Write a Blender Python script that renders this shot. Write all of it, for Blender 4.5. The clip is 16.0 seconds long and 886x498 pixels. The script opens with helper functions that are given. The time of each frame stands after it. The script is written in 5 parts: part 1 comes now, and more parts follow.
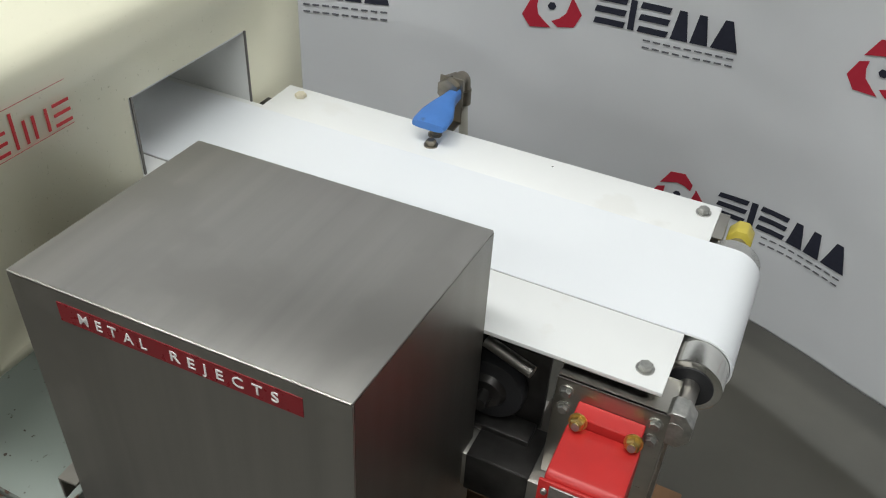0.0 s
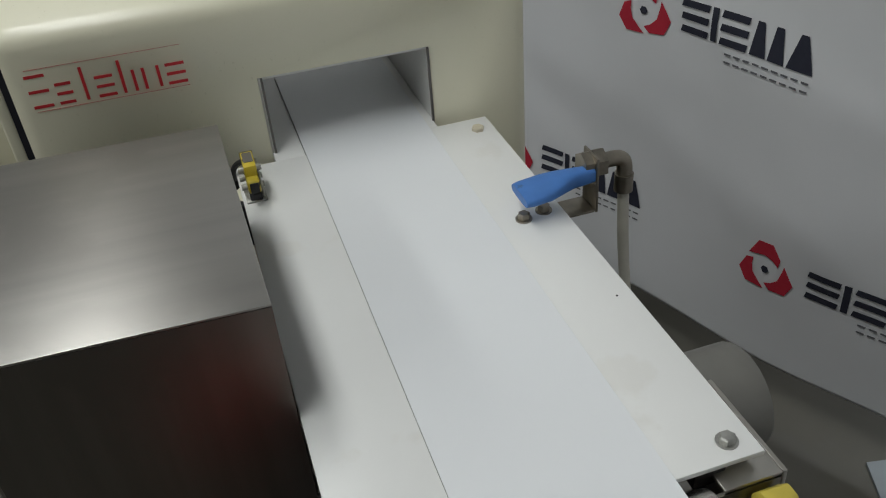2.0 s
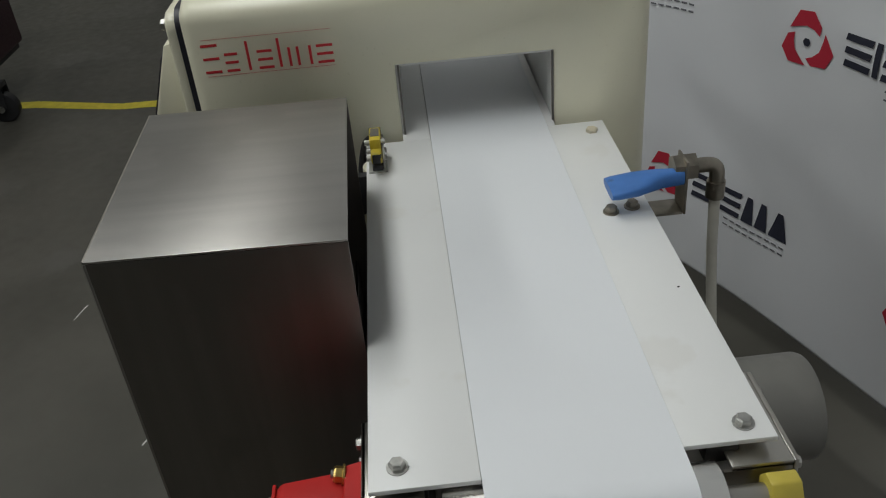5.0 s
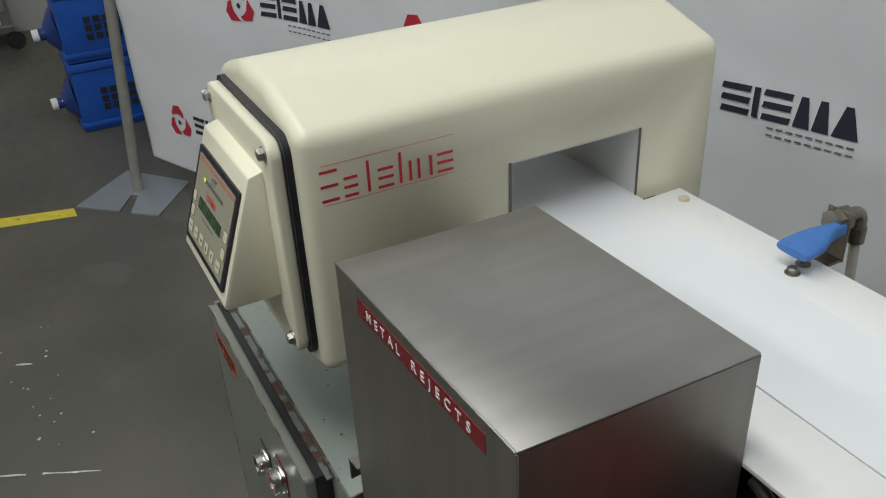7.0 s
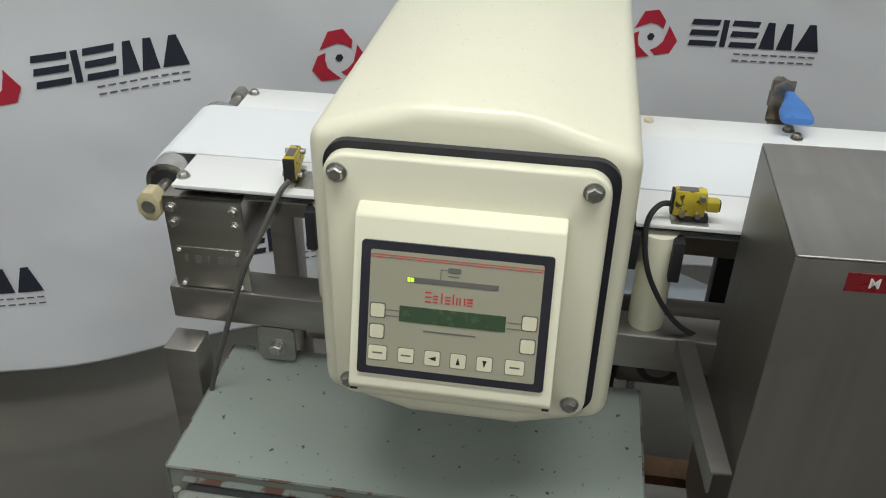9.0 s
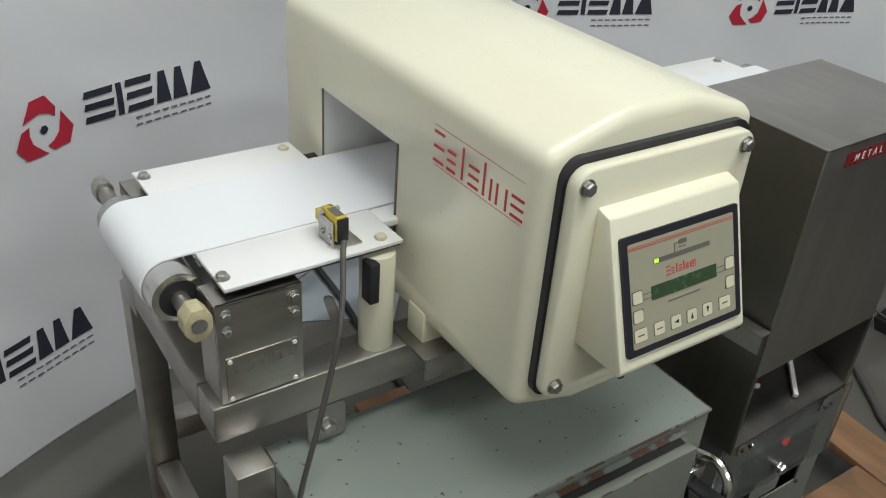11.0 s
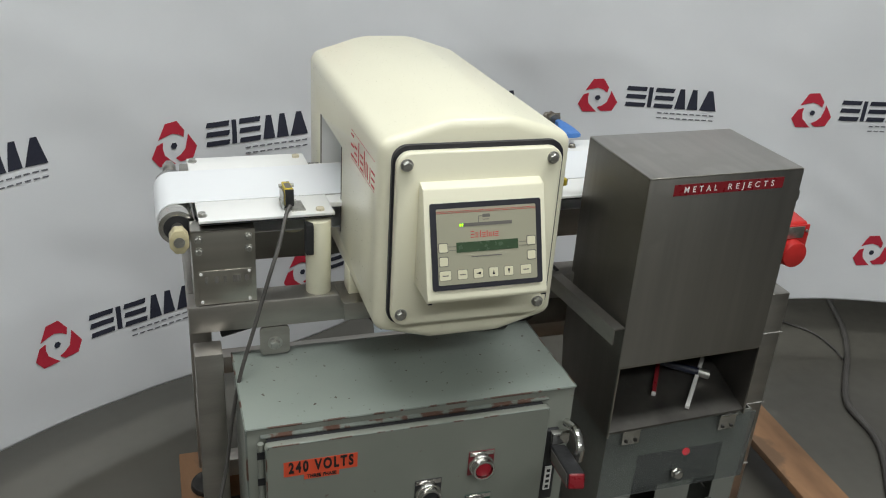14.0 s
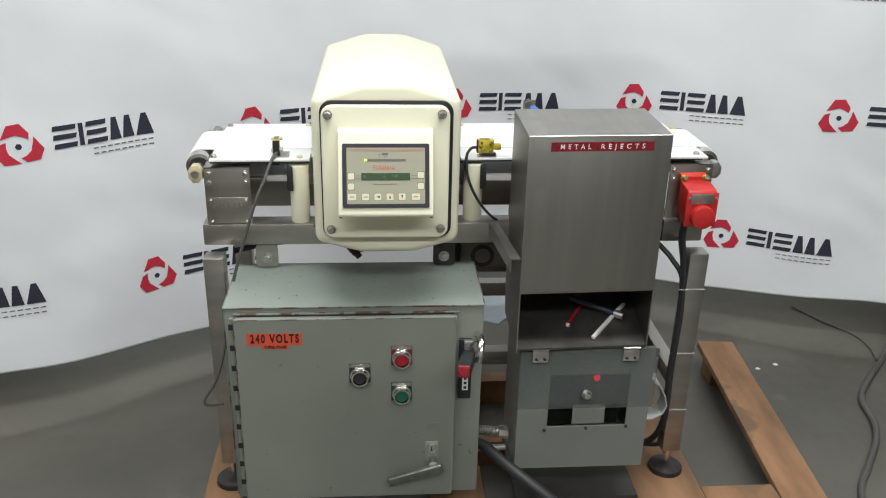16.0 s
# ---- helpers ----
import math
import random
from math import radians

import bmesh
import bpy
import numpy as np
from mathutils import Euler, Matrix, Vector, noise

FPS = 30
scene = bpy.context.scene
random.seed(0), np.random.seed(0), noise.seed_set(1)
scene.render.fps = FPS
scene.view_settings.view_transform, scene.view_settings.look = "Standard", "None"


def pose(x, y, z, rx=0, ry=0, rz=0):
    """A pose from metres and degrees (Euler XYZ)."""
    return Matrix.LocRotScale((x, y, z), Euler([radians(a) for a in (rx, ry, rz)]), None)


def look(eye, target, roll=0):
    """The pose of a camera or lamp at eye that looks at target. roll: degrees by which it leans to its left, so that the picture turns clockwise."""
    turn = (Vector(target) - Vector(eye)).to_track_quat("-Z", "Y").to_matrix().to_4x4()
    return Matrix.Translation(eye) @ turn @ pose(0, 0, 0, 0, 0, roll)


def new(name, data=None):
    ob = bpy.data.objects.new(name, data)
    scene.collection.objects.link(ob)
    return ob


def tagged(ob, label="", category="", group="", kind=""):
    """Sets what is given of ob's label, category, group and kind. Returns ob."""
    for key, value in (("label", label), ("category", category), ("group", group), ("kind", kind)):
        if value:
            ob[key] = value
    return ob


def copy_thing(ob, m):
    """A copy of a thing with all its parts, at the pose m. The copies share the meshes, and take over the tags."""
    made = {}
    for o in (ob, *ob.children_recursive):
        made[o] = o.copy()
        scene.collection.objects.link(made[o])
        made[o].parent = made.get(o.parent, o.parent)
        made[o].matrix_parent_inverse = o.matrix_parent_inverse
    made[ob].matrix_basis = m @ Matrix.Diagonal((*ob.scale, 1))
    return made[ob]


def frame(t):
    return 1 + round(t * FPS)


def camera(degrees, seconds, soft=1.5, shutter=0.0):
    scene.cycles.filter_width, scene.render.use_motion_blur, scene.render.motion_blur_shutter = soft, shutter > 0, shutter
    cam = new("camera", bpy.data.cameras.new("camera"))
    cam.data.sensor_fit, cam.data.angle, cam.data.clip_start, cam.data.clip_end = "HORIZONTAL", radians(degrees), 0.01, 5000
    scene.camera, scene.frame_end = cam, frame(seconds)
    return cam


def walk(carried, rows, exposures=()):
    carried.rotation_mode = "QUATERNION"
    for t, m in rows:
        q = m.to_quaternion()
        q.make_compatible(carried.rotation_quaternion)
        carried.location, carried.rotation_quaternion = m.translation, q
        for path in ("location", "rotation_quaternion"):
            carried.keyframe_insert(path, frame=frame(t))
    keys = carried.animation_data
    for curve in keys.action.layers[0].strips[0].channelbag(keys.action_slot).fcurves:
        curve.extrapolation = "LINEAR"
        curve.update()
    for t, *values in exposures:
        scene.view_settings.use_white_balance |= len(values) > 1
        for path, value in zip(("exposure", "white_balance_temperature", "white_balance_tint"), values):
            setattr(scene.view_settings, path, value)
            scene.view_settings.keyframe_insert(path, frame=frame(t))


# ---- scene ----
cam = camera(54.3, 16.0, soft=1.1)
PATH = [
    (0, (0.022, 0.011, 1.409), (-0.629, 1.441, 0.17), 3.4),
    (0.5, (0.14, 0.16, 1.402), (-0.859, 1.354, 0.147), -0.8),
    (1, (0.307, 0.294, 1.402), (-0.989, 1.218, 0.192), -1.4),
    (1.5, (0.357, 0.407, 1.38), (-1.133, 1.033, 0.203), -4.3),
    (2, (0.295, 0.523, 1.357), (-1.278, 0.925, 0.19), -4.9),
    (2.5, (0.219, 0.576, 1.338), (-1.39, 0.866, 0.186), -3.5),
    (3, (0.215, 0.629, 1.336), (-1.418, 0.738, 0.186), -3.6),
    (3.5, (0.233, 0.687, 1.327), (-1.428, 0.624, 0.215), -2.8),
    (3.7, (0.246, 0.709, 1.326), (-1.417, 0.574, 0.223), -2.8),
    (5.8, (0.454, 0.447, 1.377), (-1.236, 0.682, 0.333), -5.6),
    (6, (0.44, 0.405, 1.38), (-1.245, 0.722, 0.35), -4.7),
    (6.5, (0.292, 0.245, 1.38), (-1.352, 0.761, 0.365), -4.6),
    (7, (0.174, 0.096, 1.393), (-1.368, 0.871, 0.382), -2.8),
    (7.5, (0.01, -0.147, 1.404), (-1.295, 0.991, 0.402), -2.9),
    (8, (-0.185, -0.251, 1.382), (-1.192, 1.157, 0.38), -1.5),
    (8.5, (-0.414, -0.248, 1.389), (-1.073, 1.297, 0.302), -0.7),
    (9, (-0.645, -0.311, 1.38), (-0.895, 1.346, 0.289), 0.9),
    (9.5, (-0.888, -0.348, 1.382), (-0.676, 1.317, 0.295), 2.7),
    (9.7, (-0.954, -0.319, 1.377), (-0.601, 1.317, 0.282), 3.4),
    (11.8, (-1.413, -0.176, 1.396), (-0.285, 1.14, 0.397), 3.8),
    (12, (-1.399, -0.204, 1.402), (-0.291, 1.142, 0.422), 2.9),
    (12.5, (-1.344, -0.31, 1.407), (-0.299, 1.136, 0.502), 2.7),
    (13, (-1.245, -0.438, 1.414), (-0.37, 1.14, 0.553), 4.3),
    (13.5, (-1.194, -0.57, 1.4), (-0.467, 1.1, 0.574), 3.5),
    (14, (-1.127, -0.734, 1.424), (-0.532, 0.981, 0.584), 3.8),
    (14.5, (-1.011, -0.852, 1.431), (-0.56, 0.909, 0.598), 1.9),
    (15, (-0.825, -0.984, 1.427), (-0.585, 0.833, 0.627), 2.5),
    (15.5, (-0.78, -1.11, 1.422), (-0.645, 0.733, 0.656), 0.6),
    (16, (-0.736, -1.253, 1.443), (-0.587, 0.579, 0.656), 1.3),
]
EXPOSURES = [(0, -0.42), (0.5, -0.7), (1, -0.95), (1.5, -1.05), (2, -1.13), (2.5, -1.2), (3.5, -1.27), (6, -1.08), (6.5, -0.97), (7, -0.70), (8, -0.40), (9, -0.52), (9.5, -0.47), (12, -0.5), (13, -0.55), (14, -0.35), (14.5, -0.16), (15, -0.05), (16, 0.16)]
walk(cam, [(t, look(eye, target, roll)) for t, eye, target, roll in PATH], EXPOSURES)

# ---- light ----
world = bpy.data.worlds.new("hall_air")
scene.world = world
world.use_nodes = True
world.node_tree.nodes["Background"].inputs[0].default_value = (0.92, 0.96, 1.0, 1)
world.node_tree.nodes["Background"].inputs[1].default_value = 0.25
LAMP_POWER = 50.0
# Lamps near y -0.3 follow hood streaks; those near y -3 are unseen fill.
# The pair at y 3.9 is added to brighten the floor behind the curtain.
LAMP_SPOTS = [(-5.3, -0.35), (-3.7, -0.35), (-1.2, -0.30), (0.35, -0.25), (-2.7, -3.3), (-0.7, -3.2), (1.3, -3.1), (-1.7, 3.9), (0.9, 3.9)]
CEILING = 3.9
for lx, ly in LAMP_SPOTS:
    data = bpy.data.lights.new("tube_light", "AREA")
    data.shape, data.size, data.size_y = "RECTANGLE", 1.5, 0.55
    # the two western lamps are dimmed to keep the hood's streak faint
    data.energy, data.color = LAMP_POWER * (0.07 if lx < -2.7 and ly > -1 else 1.0), (0.96, 1.0, 0.99)
    new("tube_light", data).matrix_world = pose(lx, ly, CEILING - 0.12, 0, 0, 0)

# ---- materials ----
def mat(name, color, rough=0.5, metal=0.0, vary=0.06, scale=8.0, bump=0.05, fine=120.0, stretch=(1, 1, 1), rvary=0.12, stain=None, stain_at=0.62, stain_scale=30.0, coat=0.0):
    m = bpy.data.materials.new(name)
    m.use_nodes = True
    t = m.node_tree
    b = t.nodes["Principled BSDF"]
    b.inputs["Metallic"].default_value = metal
    b.inputs["Coat Weight"].default_value = coat
    co = t.nodes.new("ShaderNodeTexCoord")
    mp = t.nodes.new("ShaderNodeMapping")
    mp.inputs["Scale"].default_value = stretch
    t.links.new(co.outputs["Object"], mp.inputs[0])
    big = t.nodes.new("ShaderNodeTexNoise")
    big.inputs["Scale"].default_value, big.inputs["Detail"].default_value = scale, 6
    small = t.nodes.new("ShaderNodeTexNoise")
    small.inputs["Scale"].default_value, small.inputs["Detail"].default_value = fine, 4
    for n in (big, small):
        t.links.new(mp.outputs[0], n.inputs["Vector"])
    ramp = t.nodes.new("ShaderNodeValToRGB")
    lo, hi = [max(0, c * (1 - vary)) for c in color], [min(1, c * (1 + vary)) for c in color]
    ramp.color_ramp.elements[0].color, ramp.color_ramp.elements[1].color = (*lo, 1), (*hi, 1)
    ramp.color_ramp.elements[0].position, ramp.color_ramp.elements[1].position = 0.3, 0.7
    t.links.new(big.outputs[0], ramp.inputs[0])
    out = ramp.outputs[0]
    if stain:
        sp = t.nodes.new("ShaderNodeTexNoise")
        sp.inputs["Scale"].default_value, sp.inputs["Detail"].default_value = stain_scale, 5
        t.links.new(co.outputs["Object"], sp.inputs["Vector"])
        sr = t.nodes.new("ShaderNodeValToRGB")
        sr.color_ramp.elements[0].position, sr.color_ramp.elements[1].position = stain_at, stain_at + 0.04
        t.links.new(sp.outputs[0], sr.inputs[0])
        mx = t.nodes.new("ShaderNodeMixRGB")
        mx.inputs[2].default_value = (*stain, 1)
        t.links.new(sr.outputs[0], mx.inputs[0])
        t.links.new(out, mx.inputs[1])
        out = mx.outputs[0]
    t.links.new(out, b.inputs["Base Color"])
    rr = t.nodes.new("ShaderNodeMapRange")
    rr.inputs[3].default_value, rr.inputs[4].default_value = max(0.02, rough - rvary), min(1, rough + rvary)
    t.links.new(small.outputs[0], rr.inputs[0])
    t.links.new(rr.outputs[0], b.inputs["Roughness"])
    bp = t.nodes.new("ShaderNodeBump")
    bp.inputs["Strength"].default_value, bp.inputs["Distance"].default_value = bump, 0.002
    t.links.new(small.outputs[0], bp.inputs["Height"])
    t.links.new(bp.outputs[0], b.inputs["Normal"])
    return m


CREAM = mat("cream_enamel", (0.80, 0.77, 0.60), 0.32, vary=0.025, scale=5, bump=0.03, fine=260, coat=0.15)
STEEL = mat("brushed_steel", (0.46, 0.44, 0.40), 0.33, 1.0, vary=0.08, scale=4, bump=0.015, fine=90, stretch=(1, 1, 14))
# STEEL_H darkened: stands in for the dark surroundings the side panels reflect
STEEL_SHADED = mat("shaded_side_sheet_steel", (0.225, 0.213, 0.196), 0.42, 1.0, vary=0.08, scale=2.5, bump=0.10, fine=300, stretch=(1, 20, 1), rvary=0.04, stain=(0.215, 0.203, 0.187), stain_at=0.56, stain_scale=5)
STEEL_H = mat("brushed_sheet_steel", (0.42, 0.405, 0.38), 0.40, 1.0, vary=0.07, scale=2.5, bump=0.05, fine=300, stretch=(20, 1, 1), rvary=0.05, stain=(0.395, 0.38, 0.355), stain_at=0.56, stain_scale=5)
TUBE = mat("dull_steel_tube", (0.42, 0.40, 0.37), 0.42, 1.0, vary=0.12, scale=9, bump=0.05, fine=150, stretch=(1, 1, 4))
CHROME = mat("bright_steel", (0.68, 0.67, 0.64), 0.22, 1.0, vary=0.08, scale=60, bump=0.03)
ZINC = mat("zinc_bolt_steel", (0.46, 0.455, 0.43), 0.44, 1.0, vary=0.2, scale=140, bump=0.1, fine=400)
PALE_BOLT = mat("nylon_bolt", (0.62, 0.56, 0.42), 0.5, vary=0.1, scale=120)
BELT = mat("white_belt", (0.80, 0.815, 0.835), 0.40, vary=0.015, scale=6, bump=0.02, fine=500)
PLATE = mat("white_plastic_plate", (0.80, 0.80, 0.785), 0.40, vary=0.02, scale=7, bump=0.02, fine=300, stain=(0.775, 0.768, 0.742), stain_at=0.62, stain_scale=11)
LINING = mat("tunnel_lining_plastic", (0.70, 0.70, 0.68), 0.5, vary=0.06, scale=9, bump=0.05, fine=200)
NOZZLE_STEEL = mat("tarnished_steel", (0.27, 0.245, 0.205), 0.42, 1.0, vary=0.25, scale=60, bump=0.08)
BLACK = mat("black_rubber", (0.02, 0.02, 0.022), 0.55, vary=0.2, scale=30)
NAVY = mat("dark_gasket", (0.018, 0.018, 0.026), 0.45, vary=0.2, scale=40)
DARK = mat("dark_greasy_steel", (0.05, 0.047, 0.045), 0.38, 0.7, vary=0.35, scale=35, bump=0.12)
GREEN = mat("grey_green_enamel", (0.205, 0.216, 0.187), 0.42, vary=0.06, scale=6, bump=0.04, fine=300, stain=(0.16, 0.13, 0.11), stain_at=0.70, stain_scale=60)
# cabinet top: base lighter and cooler than GREEN, with dark chips
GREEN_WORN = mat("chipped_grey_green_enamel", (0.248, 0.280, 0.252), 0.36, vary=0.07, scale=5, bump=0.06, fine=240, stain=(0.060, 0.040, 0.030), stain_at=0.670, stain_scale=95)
RUST = mat("rust_chipped_edge", (0.165, 0.185, 0.165), 0.6, vary=0.14, scale=20, bump=0.1, stain=(0.085, 0.042, 0.028), stain_at=0.50, stain_scale=26)
PANEL = mat("grey_bin_panel", (0.172, 0.178, 0.160), 0.42, vary=0.06, scale=7, stain=(0.21, 0.225, 0.21), stain_at=0.7, stain_scale=9)
RED = mat("red_moulding", (0.50, 0.024, 0.022), 0.40, vary=0.08, scale=30, bump=0.05, stain=(0.70, 0.45, 0.40), stain_at=0.76, stain_scale=90)
TAPE_RED = mat("red_label_tape", (0.215, 0.012, 0.018), 0.3, vary=0.06, scale=30)
ORANGE = mat("orange_sticker", (0.66, 0.082, 0.032), 0.45, vary=0.04, scale=20)
INK = mat("black_ink", (0.012, 0.012, 0.014), 0.5)
WHITE = mat("white_lettering", (0.80, 0.78, 0.76), 0.5, vary=0.05)
PRINT_RED = mat("red_print", (0.55, 0.03, 0.035), 0.5, vary=0.04)
CURTAIN_RED = mat("curtain_red_print", (0.50, 0.02, 0.045), 0.75, vary=0.05)
CURTAIN_DARK = mat("curtain_navy_print", (0.022, 0.024, 0.042), 0.75, vary=0.1)
CURTAIN_GREY = mat("curtain_grey_print", (0.14, 0.14, 0.16), 0.75, vary=0.1)
CLOTH = mat("white_banner_cloth", (0.74, 0.75, 0.775), 0.8, vary=0.03, scale=3, bump=0.05, fine=420)
BLUE = mat("blue_plastic", (0.055, 0.18, 0.50), 0.45, vary=0.1, scale=40, stain=(0.05, 0.12, 0.26), stain_at=0.66, stain_scale=50)
CRATE_BLUE = mat("blue_crate_plastic", (0.012, 0.085, 0.42), 0.4, vary=0.1, scale=12)
CRATE_GREEN = mat("green_crate_plastic", (0.02, 0.12, 0.06), 0.5, vary=0.1)
YELLOW = mat("yellow_sensor_plastic", (0.56, 0.43, 0.035), 0.45, vary=0.2, scale=60, stain=(0.07, 0.055, 0.02), stain_at=0.585, stain_scale=120)
NYLON = mat("yellowed_nylon", (0.50, 0.44, 0.27), 0.5, vary=0.18, scale=50)
YELLOW_NUT = mat("yellow_nylon", (0.56, 0.45, 0.07), 0.4, vary=0.12, scale=40)
BRASS = mat("brass_nut", (0.62, 0.45, 0.16), 0.35, 1.0, vary=0.2, scale=90)
HOSE = mat("milky_hose", (0.55, 0.53, 0.46), 0.35, vary=0.08, scale=30)
CABLE = mat("grey_cable", (0.075, 0.07, 0.065), 0.5, vary=0.15)
FLOOR = mat("polished_concrete", (0.088, 0.083, 0.070), 0.42, vary=0.30, scale=1.7, bump=0.02, fine=23, rvary=0.14, stain=(0.105, 0.100, 0.088), stain_at=0.60, stain_scale=2.6)
WOOD = mat("orange_pallet_wood", (0.235, 0.125, 0.062), 0.72, vary=0.36, scale=3.2, bump=0.25, fine=70, stretch=(4, 1.0, 4), stain=(0.165, 0.096, 0.054), stain_at=0.60, stain_scale=5)
HANDLE = mat("worn_handle_steel", (0.15, 0.15, 0.135), 0.42, 0.7, vary=0.25, scale=50, bump=0.05)
STRAP_GREY = mat("pale_grey_plastic", (0.42, 0.41, 0.39), 0.5, vary=0.12, scale=25)
ROD_NAVY = mat("navy_rod_plastic", (0.010, 0.013, 0.030), 0.4, vary=0.1)
CHUTE = mat("worn_chute_steel", (0.15, 0.142, 0.13), 0.36, 0.85, vary=0.3, scale=14, bump=0.06)
BAFFLE = mat("dark_grey_bin_paint", (0.045, 0.048, 0.045), 0.5, vary=0.1, scale=14)
DARKWOOD = mat("dark_painted_board", (0.035, 0.033, 0.03), 0.6, vary=0.3, scale=12)
FASCIA = mat("beige_membrane", (0.335, 0.322, 0.240), 0.4, vary=0.02, scale=10, bump=0.01)
KEY = mat("pale_key", (0.66, 0.63, 0.46), 0.4, vary=0.03, scale=40)
LCD = mat("green_display", (0.045, 0.080, 0.042), 0.25, vary=0.1, scale=60)
GREYINK = mat("grey_ink", (0.13, 0.12, 0.11), 0.5)
TAPE_YELLOW = mat("yellow_floor_tape", (0.66, 0.56, 0.05), 0.55, vary=0.12, scale=30, stain=(0.3, 0.27, 0.12), stain_at=0.66, stain_scale=40)
CHALK = mat("white_scuff", (0.62, 0.62, 0.60), 0.8, vary=0.3, scale=80)
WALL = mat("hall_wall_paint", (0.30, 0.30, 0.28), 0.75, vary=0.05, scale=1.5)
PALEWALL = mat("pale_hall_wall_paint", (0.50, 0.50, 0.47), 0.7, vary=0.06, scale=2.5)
UNSEEN_DARK = mat("unseen_wall_dark", (0.10, 0.10, 0.095), 0.75, vary=0.08, scale=1.5)
CEIL = mat("hall_ceiling_paint", (0.14, 0.14, 0.135), 0.85, vary=0.08, scale=1.5)
BASEPLATE = mat("blue_grey_steel_plate", (0.27, 0.30, 0.325), 0.42, 0.3, vary=0.08, scale=8)
POLE = mat("galvanised_pole", (0.45, 0.44, 0.41), 0.45, 0.6, vary=0.1, scale=20)
BARREL = mat("off_white_barrel", (0.60, 0.58, 0.53), 0.55, vary=0.06, scale=8)
BOTTLE = mat("blue_water_bottle", (0.02, 0.05, 0.22), 0.12, vary=0.05, scale=8)
MOTOR = mat("grey_motor_paint", (0.165, 0.160, 0.145), 0.5, vary=0.1, scale=18)
BRASSY = mat("brown_grey_motor_paint", (0.16, 0.14, 0.115), 0.45, vary=0.15, scale=18)
MAROON = mat("maroon_machine_paint", (0.045, 0.010, 0.020), 0.5, vary=0.1)
BTN_GREEN = mat("green_button", (0.01, 0.10, 0.06), 0.35)
BTN_RED = mat("red_button", (0.36, 0.012, 0.026), 0.35)
LEGEND_RED = mat("dark_red_legend", (0.15, 0.012, 0.018), 0.45)
LEGEND_GREEN = mat("dark_green_legend", (0.008, 0.045, 0.03), 0.45)


def glow(name, color, strength):
    m = bpy.data.materials.new(name)
    m.use_nodes = True
    b = m.node_tree.nodes["Principled BSDF"]
    b.inputs["Base Color"].default_value = (*color, 1)
    b.inputs["Emission Color"].default_value = (*color, 1)
    b.inputs["Emission Strength"].default_value = strength
    return m


RED_GLOW = glow("glowing_red_disc", (0.9, 0.02, 0.04), 0.45)
LED = glow("lit_green_led", (0.45, 1.0, 0.02), 1.6)
DIFFUSER = glow("lit_lamp_diffuser", (1.0, 0.98, 0.93), 3.0)
ACRYLIC = bpy.data.materials.new("clear_acrylic")
ACRYLIC.use_nodes = True
_b = ACRYLIC.node_tree.nodes["Principled BSDF"]
_b.inputs["Base Color"].default_value = (0.45, 0.47, 0.46, 1)
_b.inputs["Roughness"].default_value = 0.2
_b.inputs["Transmission Weight"].default_value = 0.93
_b.inputs["IOR"].default_value = 1.1

# ---- building helpers ----
ORIGIN = {}


def thing(name, base, label, category, group="", kind=""):
    ob = new(name)
    ob.location = base
    ob.empty_display_size = 0.02
    ORIGIN[ob.name] = Vector(base)
    return tagged(ob, label, category, group, kind)


def part(name, bm, material, parent=None, label="", smooth=35):
    """One mesh object from a bmesh in world places; with no parent it is a thing of its own."""
    base = ORIGIN[parent.name] if parent else Vector((0, 0, 0))
    me = bpy.data.meshes.new(name)
    bmesh.ops.recalc_face_normals(bm, faces=bm.faces)
    bm.transform(Matrix.Translation(-base))
    bm.to_mesh(me)
    bm.free()
    for m in material if isinstance(material, (list, tuple)) else [material]:
        me.materials.append(m)
    me.polygons.foreach_set("use_smooth", [True] * len(me.polygons))
    me.set_sharp_from_angle(angle=radians(smooth))
    ob = new(name, me)
    ORIGIN[ob.name] = base
    if parent:
        ob.parent = parent
    if label:
        tagged(ob, label)
    return ob


def box(x0, x1, y0, y1, z0, z1, bevel=0.0, seg=2, bm=None, turn=None):
    own = bmesh.new()
    bmesh.ops.create_cube(own, size=1)
    own.transform(Matrix.Diagonal((x1 - x0, y1 - y0, z1 - z0, 1)))
    if bevel:
        bmesh.ops.bevel(own, geom=own.edges[:], offset=bevel, segments=seg, affect="EDGES", profile=0.5)
    m = Matrix.Translation(((x0 + x1) / 2, (y0 + y1) / 2, (z0 + z1) / 2))
    own.transform(m @ turn if turn else m)
    return merge(bm, own)


def merge(bm, own):
    if bm is None:
        return own
    me = bpy.data.meshes.new("tmp")
    own.to_mesh(me)
    own.free()
    bm.from_mesh(me)
    bpy.data.meshes.remove(me)
    return bm


def rod(p, q, r, r2=None, seg=24, bm=None, bevel=0.0):
    """A round bar from p to q."""
    p, q = Vector(p), Vector(q)
    own = bmesh.new()
    bmesh.ops.create_cone(own, cap_ends=True, segments=seg, radius1=r, radius2=r if r2 is None else r2, depth=(q - p).length)
    if bevel:
        rim = [e for e in own.edges if abs(e.verts[0].co.z - e.verts[1].co.z) < 1e-6]
        bmesh.ops.bevel(own, geom=rim, offset=bevel, segments=2, affect="EDGES", profile=0.5)
    turn = (q - p).to_track_quat("Z", "Y").to_matrix().to_4x4()
    own.transform(Matrix.Translation((p + q) / 2) @ turn)
    return merge(bm, own)


